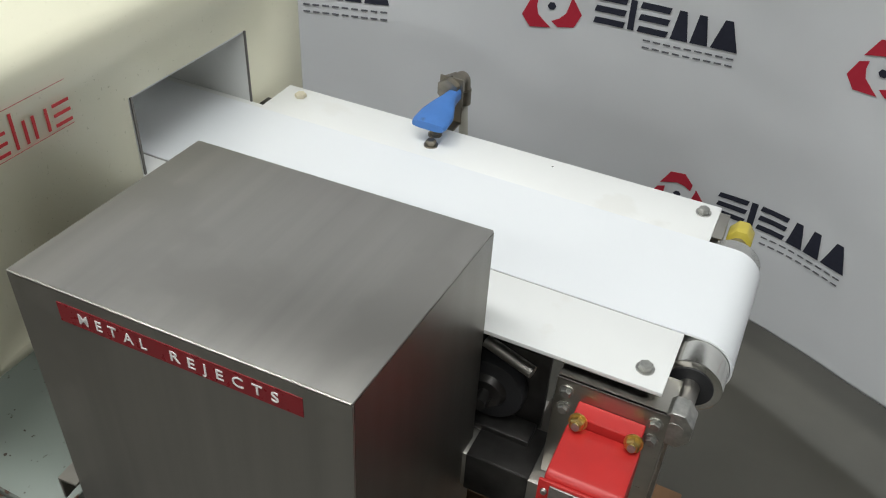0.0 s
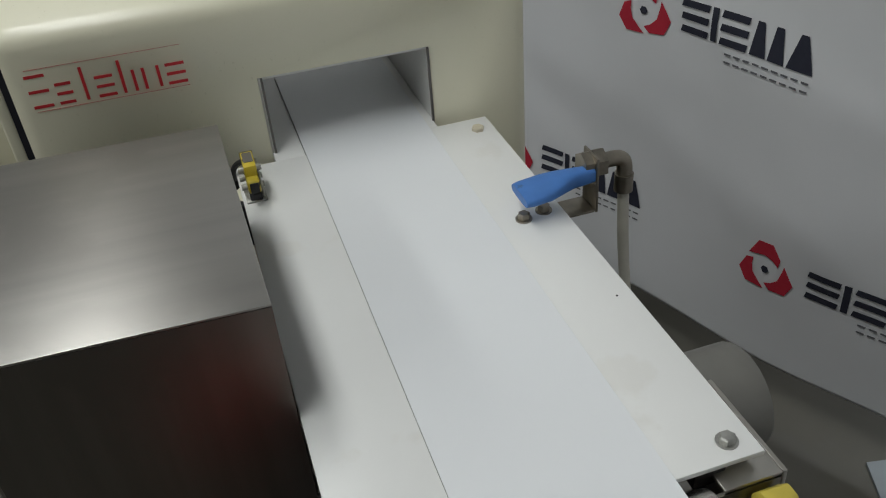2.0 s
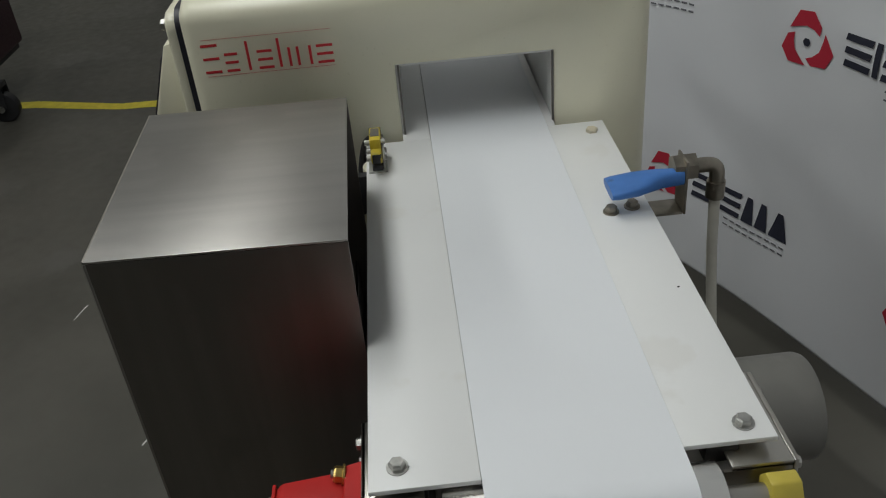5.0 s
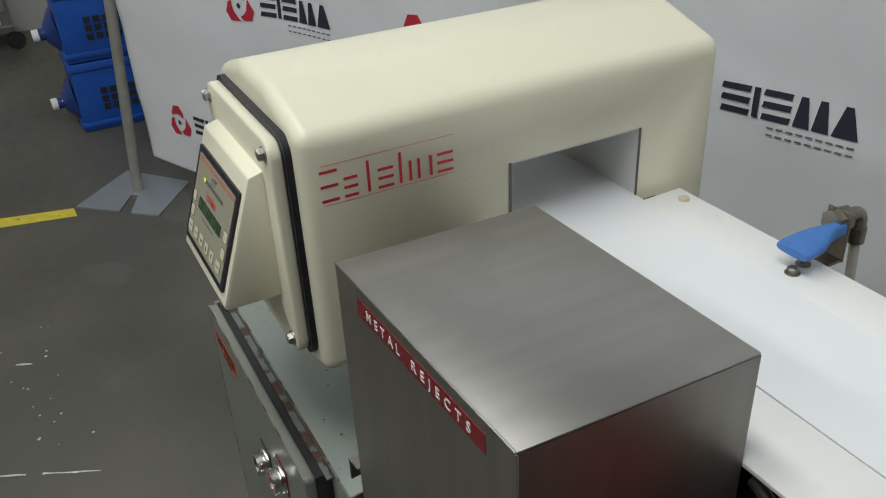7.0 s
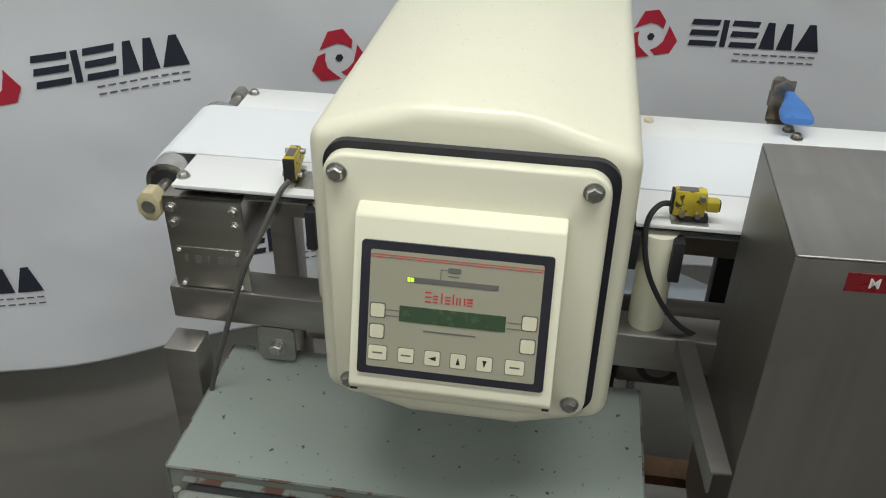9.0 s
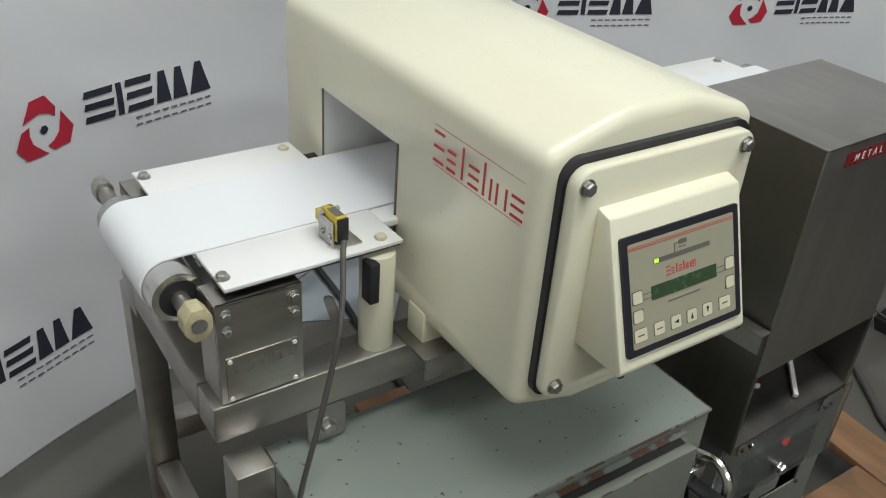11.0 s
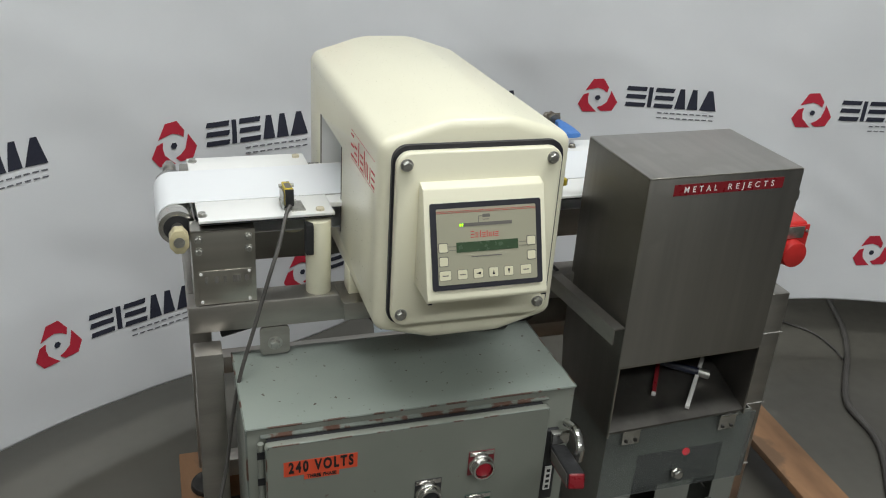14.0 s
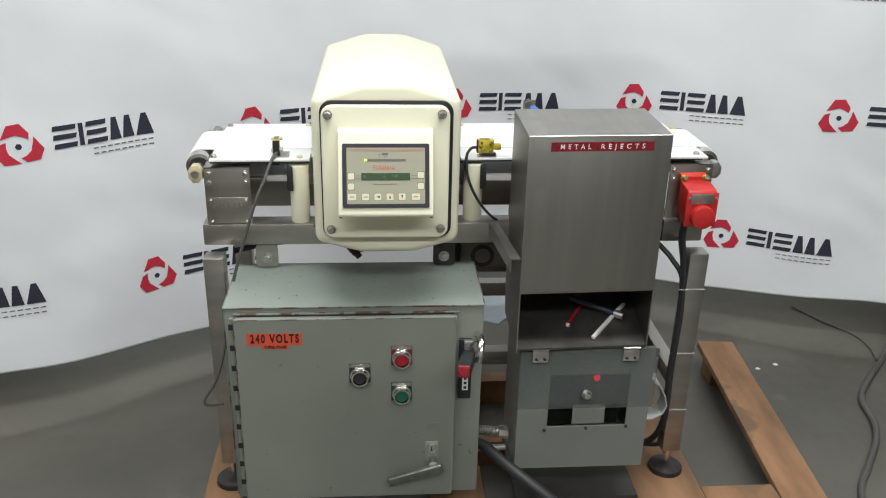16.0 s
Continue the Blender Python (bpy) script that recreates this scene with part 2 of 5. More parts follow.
def ring(p, q, r, wall, seg=28, bm=None):
    """An open tube from p to q with a wall."""
    p, q = Vector(p), Vector(q)
    m = (q - p).to_track_quat("Z", "Y").to_matrix().to_4x4()
    own = bmesh.new()
    rows = []
    for rad, z in ((r, 0), (r, (q - p).length), (r - wall, (q - p).length), (r - wall, 0)):
        rows.append([own.verts.new(Vector((rad * math.cos(a), rad * math.sin(a), z))) for a in [2 * math.pi * k / seg for k in range(seg)]])
    for a, b in zip(rows, rows[1:] + rows[:1]):
        for k in range(seg):
            own.faces.new((a[k], a[(k + 1) % seg], b[(k + 1) % seg], b[k]))
    own.transform(Matrix.Translation(p) @ m)
    return merge(bm, own)


def smooth_line(points, steps=8):
    """Points along a Catmull-Rom line."""
    pts = [Vector(p) for p in points]
    pts = [2 * pts[0] - pts[1]] + pts + [2 * pts[-1] - pts[-2]]
    out = []
    for a, b, c, d in zip(pts, pts[1:], pts[2:], pts[3:]):
        for k in range(steps):
            u = k / steps
            out.append(0.5 * (2 * b + (c - a) * u + (2 * a - 5 * b + 4 * c - d) * u * u + (3 * b - a - 3 * c + d) * u ** 3))
    return out + [pts[-2]]


def hose(points, r, seg=10, steps=8, bm=None, ribs=0.0):
    line = smooth_line(points, steps)
    own = bmesh.new()
    rows, up = [], Vector((0.13, 0.29, 0.95)).normalized()
    for k, p in enumerate(line):
        way = (line[min(k + 1, len(line) - 1)] - line[max(k - 1, 0)]).normalized()
        side = way.cross(up).normalized()
        up = side.cross(way).normalized()
        rad = r * (1 + ribs * (k % 2))
        rows.append([own.verts.new(p + rad * (math.cos(a) * side + math.sin(a) * up)) for a in [2 * math.pi * n / seg for n in range(seg)]])
    for a, b in zip(rows, rows[1:]):
        for k in range(seg):
            own.faces.new((a[k], a[(k + 1) % seg], b[(k + 1) % seg], b[k]))
    own.faces.new(rows[0][::-1])
    own.faces.new(rows[-1])
    return merge(bm, own)


def prism(outline, axis, a, b, bevel=0.0, seg=3, bm=None):
    """An outline of (u, v) pairs swept along an axis from a to b. u, v are the other two axes in order."""
    own = bmesh.new()
    def at(u, v, w):
        return {"x": (w, u, v), "y": (u, w, v), "z": (u, v, w)}[axis]
    lo = [own.verts.new(at(u, v, a)) for u, v in outline]
    hi = [own.verts.new(at(u, v, b)) for u, v in outline]
    own.faces.new(lo)
    own.faces.new(hi[::-1])
    n = len(outline)
    for k in range(n):
        own.faces.new((lo[k], hi[k], hi[(k + 1) % n], lo[(k + 1) % n]))
    bmesh.ops.recalc_face_normals(own, faces=own.faces)
    if bevel:
        bmesh.ops.bevel(own, geom=own.edges[:], offset=bevel, segments=seg, affect="EDGES", profile=0.5)
    return merge(bm, own)


def rounded(x0, x1, z0, z1, r, seg=6):
    out = []
    for cx, cz, a0 in ((x1 - r, z1 - r, 0), (x0 + r, z1 - r, 90), (x0 + r, z0 + r, 180), (x1 - r, z0 + r, 270)):
        out += [(cx + r * math.cos(radians(a0 + 90 * k / seg)), cz + r * math.sin(radians(a0 + 90 * k / seg))) for k in range(seg + 1)]
    return out


def bolt(p, way, r=0.0075, h=0.006, washer=0.0):
    """A hexagon head with a chamfered top, on a washer where asked."""
    p, way = Vector(p), Vector(way).normalized()
    bm = None
    if washer:
        bm = rod(p, p + way * 0.0016, washer, seg=20)
        p = p + way * 0.0016
    bm = rod(p, p + way * h * 0.75, r, seg=6, bm=bm)
    return rod(p + way * h * 0.75, p + way * h, r, r * 0.8, seg=6, bm=bm)


def letters(name, text, size, m, material, parent, width=None, depth=0.0006, space=1.0, bold=0.0):
    cu = bpy.data.curves.new(name, "FONT")
    cu.body, cu.size, cu.extrude, cu.space_character, cu.offset = text, size, depth, space, bold
    cu.align_x, cu.align_y = "CENTER", "CENTER"
    ob = new(name, cu)
    bpy.context.view_layer.update()
    me = bpy.data.meshes.new_from_object(ob.evaluated_get(bpy.context.evaluated_depsgraph_get()))
    bpy.data.objects.remove(ob)
    bpy.data.curves.remove(cu)
    bm = bmesh.new()
    bm.from_mesh(me)
    bpy.data.meshes.remove(me)
    if width:
        xs = [v.co.x for v in bm.verts]
        bm.transform(Matrix.Diagonal((width / (max(xs) - min(xs)), 1, 1, 1)))
    bm.transform(m)
    return part(name, bm, material, parent)


def rect(x0, x1, z0, z1):
    return [(x0, z0), (x1, z0), (x1, z1), (x0, z1)]


def mark_cells(cap, low, t):
    """Plain bars in place of a maker's word: one list of quads a cell, over a width of 1.0 in units of the span."""
    def rungs(x0, x1, top):
        return [rect(x0, x1, 0.0, t), rect(x0, x1, (top - t) / 2, (top + t) / 2), rect(x0, x1, top - t, top)]
    def posts(top, *xs):
        return [rect(x, x + t, 0.0, top) for x in xs]
    return [rungs(0.0, 0.125, cap), rungs(0.165, 0.265, low), posts(cap, 0.335), rungs(0.415, 0.530, low), posts(cap, 0.575), posts(low, 0.650), posts(low, 0.715, 0.810), rungs(0.870, 0.995, low)]


FRONT = Matrix(((1, 0, 0, 0), (0, 0, -1, 0), (0, 1, 0, 0), (0, 0, 0, 1)))

# ---- hall ----
bm = bmesh.new()
bmesh.ops.create_grid(bm, x_segments=8, y_segments=8, size=0.5)
bm.transform(Matrix.Translation((-0.1, 0.2, 0)) @ Matrix.Diagonal((11.0, 11.0, 1, 1)))
tagged(part("floor", bm, FLOOR), "grey polished concrete hall floor with scuffs", "floor", kind="structure")
# ceiling and north, south and east walls are out of view, added to enclose
tagged(part("ceiling", box(-5.7, 5.5, -5.4, 5.8, CEILING, CEILING + 0.15), CEIL), "plain grey hall ceiling above the machine", "ceiling", kind="structure")
tagged(part("wall_west", box(-5.75, -5.6, -5.4, 5.8, 0, CEILING), PALEWALL), "pale painted hall wall behind stored goods", "wall", kind="structure")
# out of view; set dark so the hood's side reflects little
tagged(part("wall_east", box(5.4, 5.55, -5.4, 5.8, 0, CEILING), UNSEEN_DARK), "unseen hall wall, darkened for the hood's reflection", "wall", kind="structure")
tagged(part("wall_south", box(-5.6, 5.4, -5.45, -5.3, 0, CEILING), WALL), "pale painted hall wall", "wall", kind="structure")
tagged(part("wall_north", box(-5.6, 5.4, 5.7, 5.85, 0, CEILING), WALL), "pale painted hall wall", "wall", kind="structure")
lamp = None
for lx, ly in LAMP_SPOTS:
    if lamp is None:
        lamp = thing("ceiling_lamp", (lx, ly, CEILING), "white fluorescent ceiling lamp placed out of view, lit", "lamp", "ceiling lamps")
        part("lamp_body", box(lx - 0.80, lx + 0.80, ly - 0.32, ly + 0.32, CEILING - 0.07, CEILING, 0.006), WALL, lamp)
        part("diffuser", box(lx - 0.76, lx + 0.76, ly - 0.28, ly + 0.28, CEILING - 0.09, CEILING - 0.07, 0.004), DIFFUSER, lamp)
    else:
        copy_thing(lamp, Matrix.Translation((lx, ly, CEILING)))

# ---- banner curtain ----
PLAN = smooth_line([(-2.86, 0.475, 0), (-2.70, 0.540, 0), (-2.33, 0.70, 0), (-2.05, 0.845, 0), (-1.66, 0.980, 0), (-1.40, 1.155, 0), (-1.10, 1.308, 0), (-0.79, 1.425, 0),
                    (-0.48, 1.556, 0), (-0.18, 1.575, 0), (0.11, 1.542, 0), (0.45, 1.425, 0), (0.70, 1.32, 0), (1.05, 1.215, 0), (1.35, 1.10, 0), (1.85, 0.92, 0), (2.5, 0.68, 0)], 12)
RUN = [0.0]
for a, b in zip(PLAN, PLAN[1:]):
    RUN.append(RUN[-1] + (b - a).length)


def cloth(s, z, off=0.0):
    """A place on the curtain: s metres along it, z up, off towards the machine."""
    k = min(max(int(np.searchsorted(RUN, s)) - 1, 0), len(PLAN) - 2)
    u = (s - RUN[k]) / (RUN[k + 1] - RUN[k])
    p = PLAN[k].lerp(PLAN[k + 1], u)
    way = (PLAN[k + 1] - PLAN[k]).normalized()
    face = Vector((way.y, -way.x, 0))
    wave = 0.010 * math.sin(s * 5.2 + 0.5 * math.sin(z * 2.0)) + 0.006 * math.sin(s * 13.0 + z * 1.5 + 1.0)
    crease = 0.010 * noise.noise(Vector((s * 2.6 + z * 1.2, z * 3.0, 1.7))) + 0.0045 * noise.noise(Vector((s * 9.0 + z * 6, z * 8.0, 5.1)))
    low = max(0.0, 0.55 - z)
    calm = min(1.0, max(0.25, (z - 0.10) / 0.35))
    billow = 0.075 * math.exp(-((p.x + 0.15) / 0.36) ** 2) * min(1.0, max(-0.3, (0.78 - z) / 0.44))
    return p + face * (off - billow + calm * (wave * (0.6 + 0.4 * low) + crease * (1 + 1.2 * low))) + Vector((0, 0, z))


HEM = 0.125
curtain = thing("banner_curtain", (0, 1.7, HEM), "white fabric banner curtain printed with red emblems and dark bars", "backdrop")
bm = bmesh.new()
nz, ns = 96, int(RUN[-1] / 0.024)
grid = []
for i in range(ns + 1):
    s = RUN[-1] * i / ns
    hem = float(np.interp(cloth(s, 0.2).x, (-2.5, -1.9, -1.4, -1.0, -0.7, 0.1, 0.5, 0.9), (0.153, 0.143, 0.118, 0.112, 0.110, 0.124, 0.132, 0.156))) + 0.003 * math.sin(s * 5.3)
    grid.append([bm.verts.new(cloth(s, hem + (2.45 - hem) * (j / nz) ** 1.3)) for j in range(nz + 1)])
for i in range(ns):
    for j in range(nz):
        bm.faces.new((grid[i][j], grid[i + 1][j], grid[i + 1][j + 1], grid[i][j + 1]))
sheet = part("cloth", bm, CLOTH, curtain, smooth=180)
solid = sheet.modifiers.new("thickness", "SOLIDIFY")
solid.thickness, solid.offset = 0.002, -1


def printed(shapes, s0, z0, bm):
    """Flat shapes in (s, z) laid on the cloth; each shape is a list of quads."""
    for quad in shapes:
        (a, b, c, d) = [Vector((u, v)) for u, v in quad]
        nu = max(1, int(max((b - a).length, (c - d).length) / 0.02))
        nv = max(1, int(max((d - a).length, (c - b).length) / 0.02))
        rows = []
        for j in range(nv + 1):
            l, r = a.lerp(d, j / nv), b.lerp(c, j / nv)
            rows.append([bm.verts.new(cloth(s0 + (q := l.lerp(r, i / nu)).x, z0 + q.y, 0.0042)) for i in range(nu + 1)])
        for j in range(nv):
            for i in range(nu):
                bm.faces.new((rows[j][i], rows[j][i + 1], rows[j + 1][i + 1], rows[j + 1][i]))


def emblem(k):
    """One of the three bent red pieces round a gap."""
    c, s = math.cos(radians(120 * k)), math.sin(radians(120 * k))
    p = [(u * c - v * s, u * s + v * c) for u, v in ((-0.040, 0.020), (-0.021, 0.057), (0.0095, 0.060), (0.0285, 0.034), (0.0257, 0.017), (0.013, 0.026), (-0.004, 0.031), (-0.0275, 0.0246))]
    return [[p[0], p[7], p[6], p[1]], [p[1], p[6], p[5], p[2]], [p[2], p[5], p[4], p[3]]]


WORD, SUB = [], []
LOW, TALL, BAR = -0.019, 0.042, 0.0128
for x0, x1 in ((0.083, 0.145), (0.169, 0.228)):
    for z0 in (LOW, 0.0054, TALL - BAR):
        WORD.append([(x0, z0), (x1 - 0.003, z0), (x1, z0 + BAR), (x0 + 0.003, z0 + BAR)])
WORD.append(rect(0.150, 0.1625, LOW, TALL))
for x0, x1 in ((0.233, 0.266), (0.270, 0.303), (0.308, 0.358)):
    mid = (x0 + x1) / 2
    WORD.append([(x0, LOW), (x1, LOW), (mid + 0.007, TALL), (mid - 0.007, TALL)])
for k in range(9):
    u = 0.184 + k * 0.0196
    SUB += [rect(u, u + 0.0138, -0.0505, -0.0470), rect(u, u + 0.0138, -0.0355, -0.0320)]
DOT = [(0.0085 * math.cos(radians(a)), 0.0085 * math.sin(radians(a))) for a in (0, 60, 120, 180, 240, 300)]
EVEN = (-2.29, -1.663, -1.106, -0.480, 0.120, 0.713, 1.262, 1.82)
ODD = (-2.65, -2.0, -1.402, -0.79, -0.173, 0.444, 1.01, 1.55)


def run_at(x):
    """How far along the cloth the plan reaches x."""
    return float(np.interp(x, [p.x for p in PLAN], RUN))


def printed_part(name, quads, s, z, material):
    bm = bmesh.new()
    printed(quads, s, z, bm)
    bmesh.ops.remove_doubles(bm, verts=bm.verts, dist=0.0002)
    part(name, bm, material, curtain)


LEVELS = (((-2.65, -2.0, -1.4, -0.79, -0.17, 0.444), (0.335, 0.357, 0.336, 0.332, 0.370, 0.330)), ((-2.29, -1.66, -1.106, -0.48, 0.12, 0.713), (0.772, 0.785, 0.750, 0.752, 0.775, 0.779)), ((0, 1), (1.187, 1.187)))
for row, (level_x, level_z) in enumerate(LEVELS):
    for x in (ODD if row % 2 == 0 else EVEN):
        z = float(np.interp(x, level_x, level_z))
        s = run_at(x)
        if s < 0.06 or s + 0.40 > RUN[-1]:
            continue
        for k in range(3):
            printed_part("emblem_piece", emblem(k), s, z, CURTAIN_RED)
        printed_part("emblem_dot", [[DOT[0], DOT[1], DOT[2], DOT[3]], [DOT[3], DOT[4], DOT[5], DOT[0]]], s, z, CURTAIN_DARK)
        for quad in WORD:
            printed_part("printed_bar", [quad], s, z, CURTAIN_DARK)
        for quad in SUB:
            printed_part("printed_small_bar", [quad], s, z, CURTAIN_GREY)

# the stand that carries the curtain's end
stand = thing("banner_stand", (-2.92, 0.40, 0), "grey steel banner pole on a notched blue-grey base plate", "stand")
part("pole", rod((-2.930, 0.401, 0.006), (-2.930, 0.600, 2.5), 0.019), POLE, stand)
part("base_plate", prism([(-2.917, 0.178), (-2.790, 0.308), (-2.905, 0.370), (-2.885, 0.392), (-2.757, 0.342), (-2.679, 0.422), (-2.901, 0.584), (-3.136, 0.398)], "z", 0.0, 0.006), BASEPLATE, stand)
rail = thing("banner_rail", (0, 1.7, 2.45), "thin steel rail carrying the banner cloth", "rail")
part("rail_tube", hose([p + Vector((0, 0, 2.46)) for p in PLAN[::12]], 0.016, steps=6), POLE, rail)

# ---- frame ----
frame_m = thing("machine_frame", (-0.55, 0.65, 0.1), "welded square-tube stainless steel machine stand", "stand")
X0, X1 = -1.112, -0.009
part("front_rail", box(X0, X1, 0.500, 0.550, 0.703, 0.752, 0.004), TUBE, frame_m)
part("back_rail", box(X0, X1, 0.790, 0.840, 0.685, 0.752, 0.004), TUBE, frame_m)
part("end_rail", box(X0, X0 + 0.05, 0.551, 0.789, 0.703, 0.7515, 0.004), TUBE, frame_m)
part("end_rail", box(X1 - 0.11, X1 - 0.06, 0.551, 0.789, 0.703, 0.7515, 0.004), TUBE, frame_m)
for lx in (-1.108, -0.048):
    for front in (True, False):
        y0 = 0.452 if front else 0.842
        leg = part("leg", box(lx, lx + 0.043, y0, y0 + 0.043, 0.165, 0.692, 0.0025), TUBE, frame_m)
        part("foot_stem", rod((lx + 0.0215, y0 + 0.0215, 0.118), (lx + 0.0215, y0 + 0.0215, 0.166), 0.009), CHROME, leg)
        foot = rod((lx + 0.0215, y0 + 0.0215, 0.1), (lx + 0.0215, y0 + 0.0215, 0.112), 0.043, 0.040, 28, bevel=0.002)
        part("foot_pad", rod((lx + 0.0215, y0 + 0.0215, 0.112), (lx + 0.0215, y0 + 0.0215, 0.122), 0.036, 0.014, 28, foot), DARK, leg)
    if lx > -0.5:
        part("leg_cap", box(lx - 0.0005, lx + 0.0435, 0.8415, 0.8855, 0.6925, 0.701, 0.002), YELLOW_NUT, leg, "yellow plastic cap on the leg end")
    part("end_stretcher", box(lx + 0.004, lx + 0.039, 0.496, 0.841, 0.330, 0.370, 0.003), TUBE, frame_m)
part("back_stretcher", box(-1.066, -0.047, 0.846, 0.882, 0.400, 0.440, 0.003), TUBE, frame_m)
part("middle_stretcher", box(-1.066, -0.047, 0.60, 0.636, 0.331, 0.369, 0.003), TUBE, frame_m)
arm = box(-0.010, 0.010, -0.100, 0.100, 0.0135, 0.0160)
box(-0.010, -0.0075, -0.100, 0.100, -0.012, 0.0132, bm=arm)
arm.transform(Matrix.Translation((-0.474, 0.400, 0.737)) @ Matrix.Rotation(radians(5.4), 4, "Z"))
part("hood_arm", arm, TUBE, frame_m)
for ex in (-1.003, -0.615):
    ear = part("cabinet_ear", prism(rounded(ex, ex + 0.048, 0.652, 0.703, 0.008), "y", 0.500, 0.505), TUBE, frame_m)
    ear.data.materials[0] = TUBE if ex < -0.8 else DARK
    part("ear_bolt", bolt((ex + 0.024, 0.500, 0.673), (0, -1, 0), 0.0085, 0.008, 0.012), ZINC, ear)

# ---- conveyor ----
conveyor = thing("belt_conveyor", (-0.55, 0.67, 0.752), "short white belt conveyor with white side plates on a steel stand", "conveyor")
TOP, RAD, XL, XR = 0.8952, 0.031, -1.120, 0.004
loop = []
for k in range(17):
    a = radians(90 - 180 * k / 16)
    loop.append((XR + RAD * math.cos(a), TOP - RAD + RAD * math.sin(a)))
for k in range(17):
    a = radians(270 - 180 * k / 16)
    loop.append((XL + RAD * math.cos(a), TOP - RAD + RAD * math.sin(a)))
bm = bmesh.new()
rows = []
for y, inset in ((0.5949, 0), (0.7380, 0), (0.7380, 0.002), (0.5949, 0.002)):
    cx, cz = (XL + XR) / 2, TOP - RAD
    row = []
    for k, (x, z) in enumerate(loop):
        ex = XR if k < 17 else XL
        v = Vector((x - ex, z - cz)) * (1 - inset / RAD)
        row.append(bm.verts.new((ex + v.x, y, cz + v.y)))
    rows.append(row)
for a, b in zip(rows, rows[1:] + rows[:1]):
    for k in range(len(loop)):
        n = (k + 1) % len(loop)
        bm.faces.new((a[k], a[n], b[n], b[k]))
part("belt", bm, BELT, conveyor, "smooth white conveyor belt", smooth=40)
part("belt_bed", box(-1.09, -0.022, 0.600, 0.731, 0.884, 0.8905, 0.001), PLATE, conveyor)
part("bed_strip", box(-0.8815, -0.5605, 0.5610, 0.5944, 0.884, 0.8928, 0.001), PLATE, conveyor)
part("bed_strip", box(-0.8815, -0.5605, 0.7386, 0.7485, 0.884, 0.8934, 0.001), PLATE, conveyor)
part("seam_strip", box(-1.088, -0.024, 0.59462, 0.59488, 0.884, 0.8940), STRAP_GREY, conveyor)
part("seam_channel", box(-1.089, -0.023, 0.588, 0.598, 0.880, 0.8835), STRAP_GREY, conveyor)
for x0, x1, sub in ((-1.09, -0.882, "L"), (-0.560, -0.022, "R")):
    p = part("front_plate", box(x0, x1 + (0.009 if sub == "R" else 0), 0.516, 0.5946, 0.8893, 0.8938, 0.0006), PLATE, conveyor, "white plastic side plate beside the belt")
    part("plate_rim", box(x0 + 0.001, x1 - 0.001, 0.5205, 0.552, 0.8850, 0.8890), BLACK, conveyor)
    spots = [(-1.0835 if sub == "L" else -0.033, 0.537, ZINC), (-0.903 if sub == "L" else -0.49, 0.530, PALE_BOLT)]
    for bx, by, bmtl in spots[: 2 if sub == "L" else 1]:
        part("bolt", bolt((bx, by, 0.8935), (0, 0, 1), 0.0062 if bmtl is ZINC else 0.0072, 0.005, 0.0080 if bmtl is ZINC else 0), bmtl, p)
    p = part("back_plate", box(x0, x1, 0.7384, 0.8065, 0.8890, 0.8938, 0.001), PLATE, conveyor, "white plastic side plate beside the belt")
    for bx, bmtl in ((-1.081, ZINC), (-0.898, PALE_BOLT)) if sub == "L" else ((-0.038, ZINC), (-0.532, PALE_BOLT)):
        part("bolt", bolt((bx, 0.787, 0.8935), (0, 0, 1), 0.0062 if bmtl is ZINC else 0.0072, 0.005, 0.0080 if bmtl is ZINC else 0), bmtl, p)
part("belt_speck", rod((-0.207, 0.792, 0.8938), (-0.207, 0.792, 0.8941), 0.0011, seg=8), INK, conveyor)
part("bed_channel", box(-1.085, -0.027, 0.757, 0.782, 0.868, 0.8838, 0.002), DARK, conveyor)
for rx in (XL, XR):
    roller = part("roller", rod((rx, 0.566, TOP - RAD), (rx, 0.758, TOP - RAD), RAD - 0.0026, seg=40, bevel=0.0015), CHROME, conveyor, "bright turned steel end roller")
    part("axle", rod((rx, 0.514, TOP - RAD), (rx, 0.836 if rx < -0.5 else 0.8105, TOP - RAD), 0.0095), TUBE, roller)
    part("roller_cap", rod((rx, 0.5645, TOP - RAD), (rx, 0.5658, TOP - RAD), 0.021), BLACK, roller)
    for ny, front in ((0.510, True), (0.822, False)):
        left = rx < -0.5
        material = NYLON if (left and front) else YELLOW_NUT if (not left and not front) else ZINC
        small = 1.0 if front or not left else 0.8
        if not left and not front:
            ny = 0.7900
            small = 0.92
        oc = [(rx + 0.0155 * small * math.cos(radians(22.5 + 45 * k)), TOP - RAD + 0.0205 * small * math.sin(radians(22.5 + 45 * k))) for k in range(8)]
        nut = part("axle_block", prism(oc, "y", ny, ny + 0.022, 0.0015, 2), material, conveyor, "eight-sided axle block")
        part("axle_end", rod((rx, ny - 0.0008, TOP - RAD), (rx, ny + 0.003, TOP - RAD), 0.0085), ZINC, nut, "dull steel axle end")


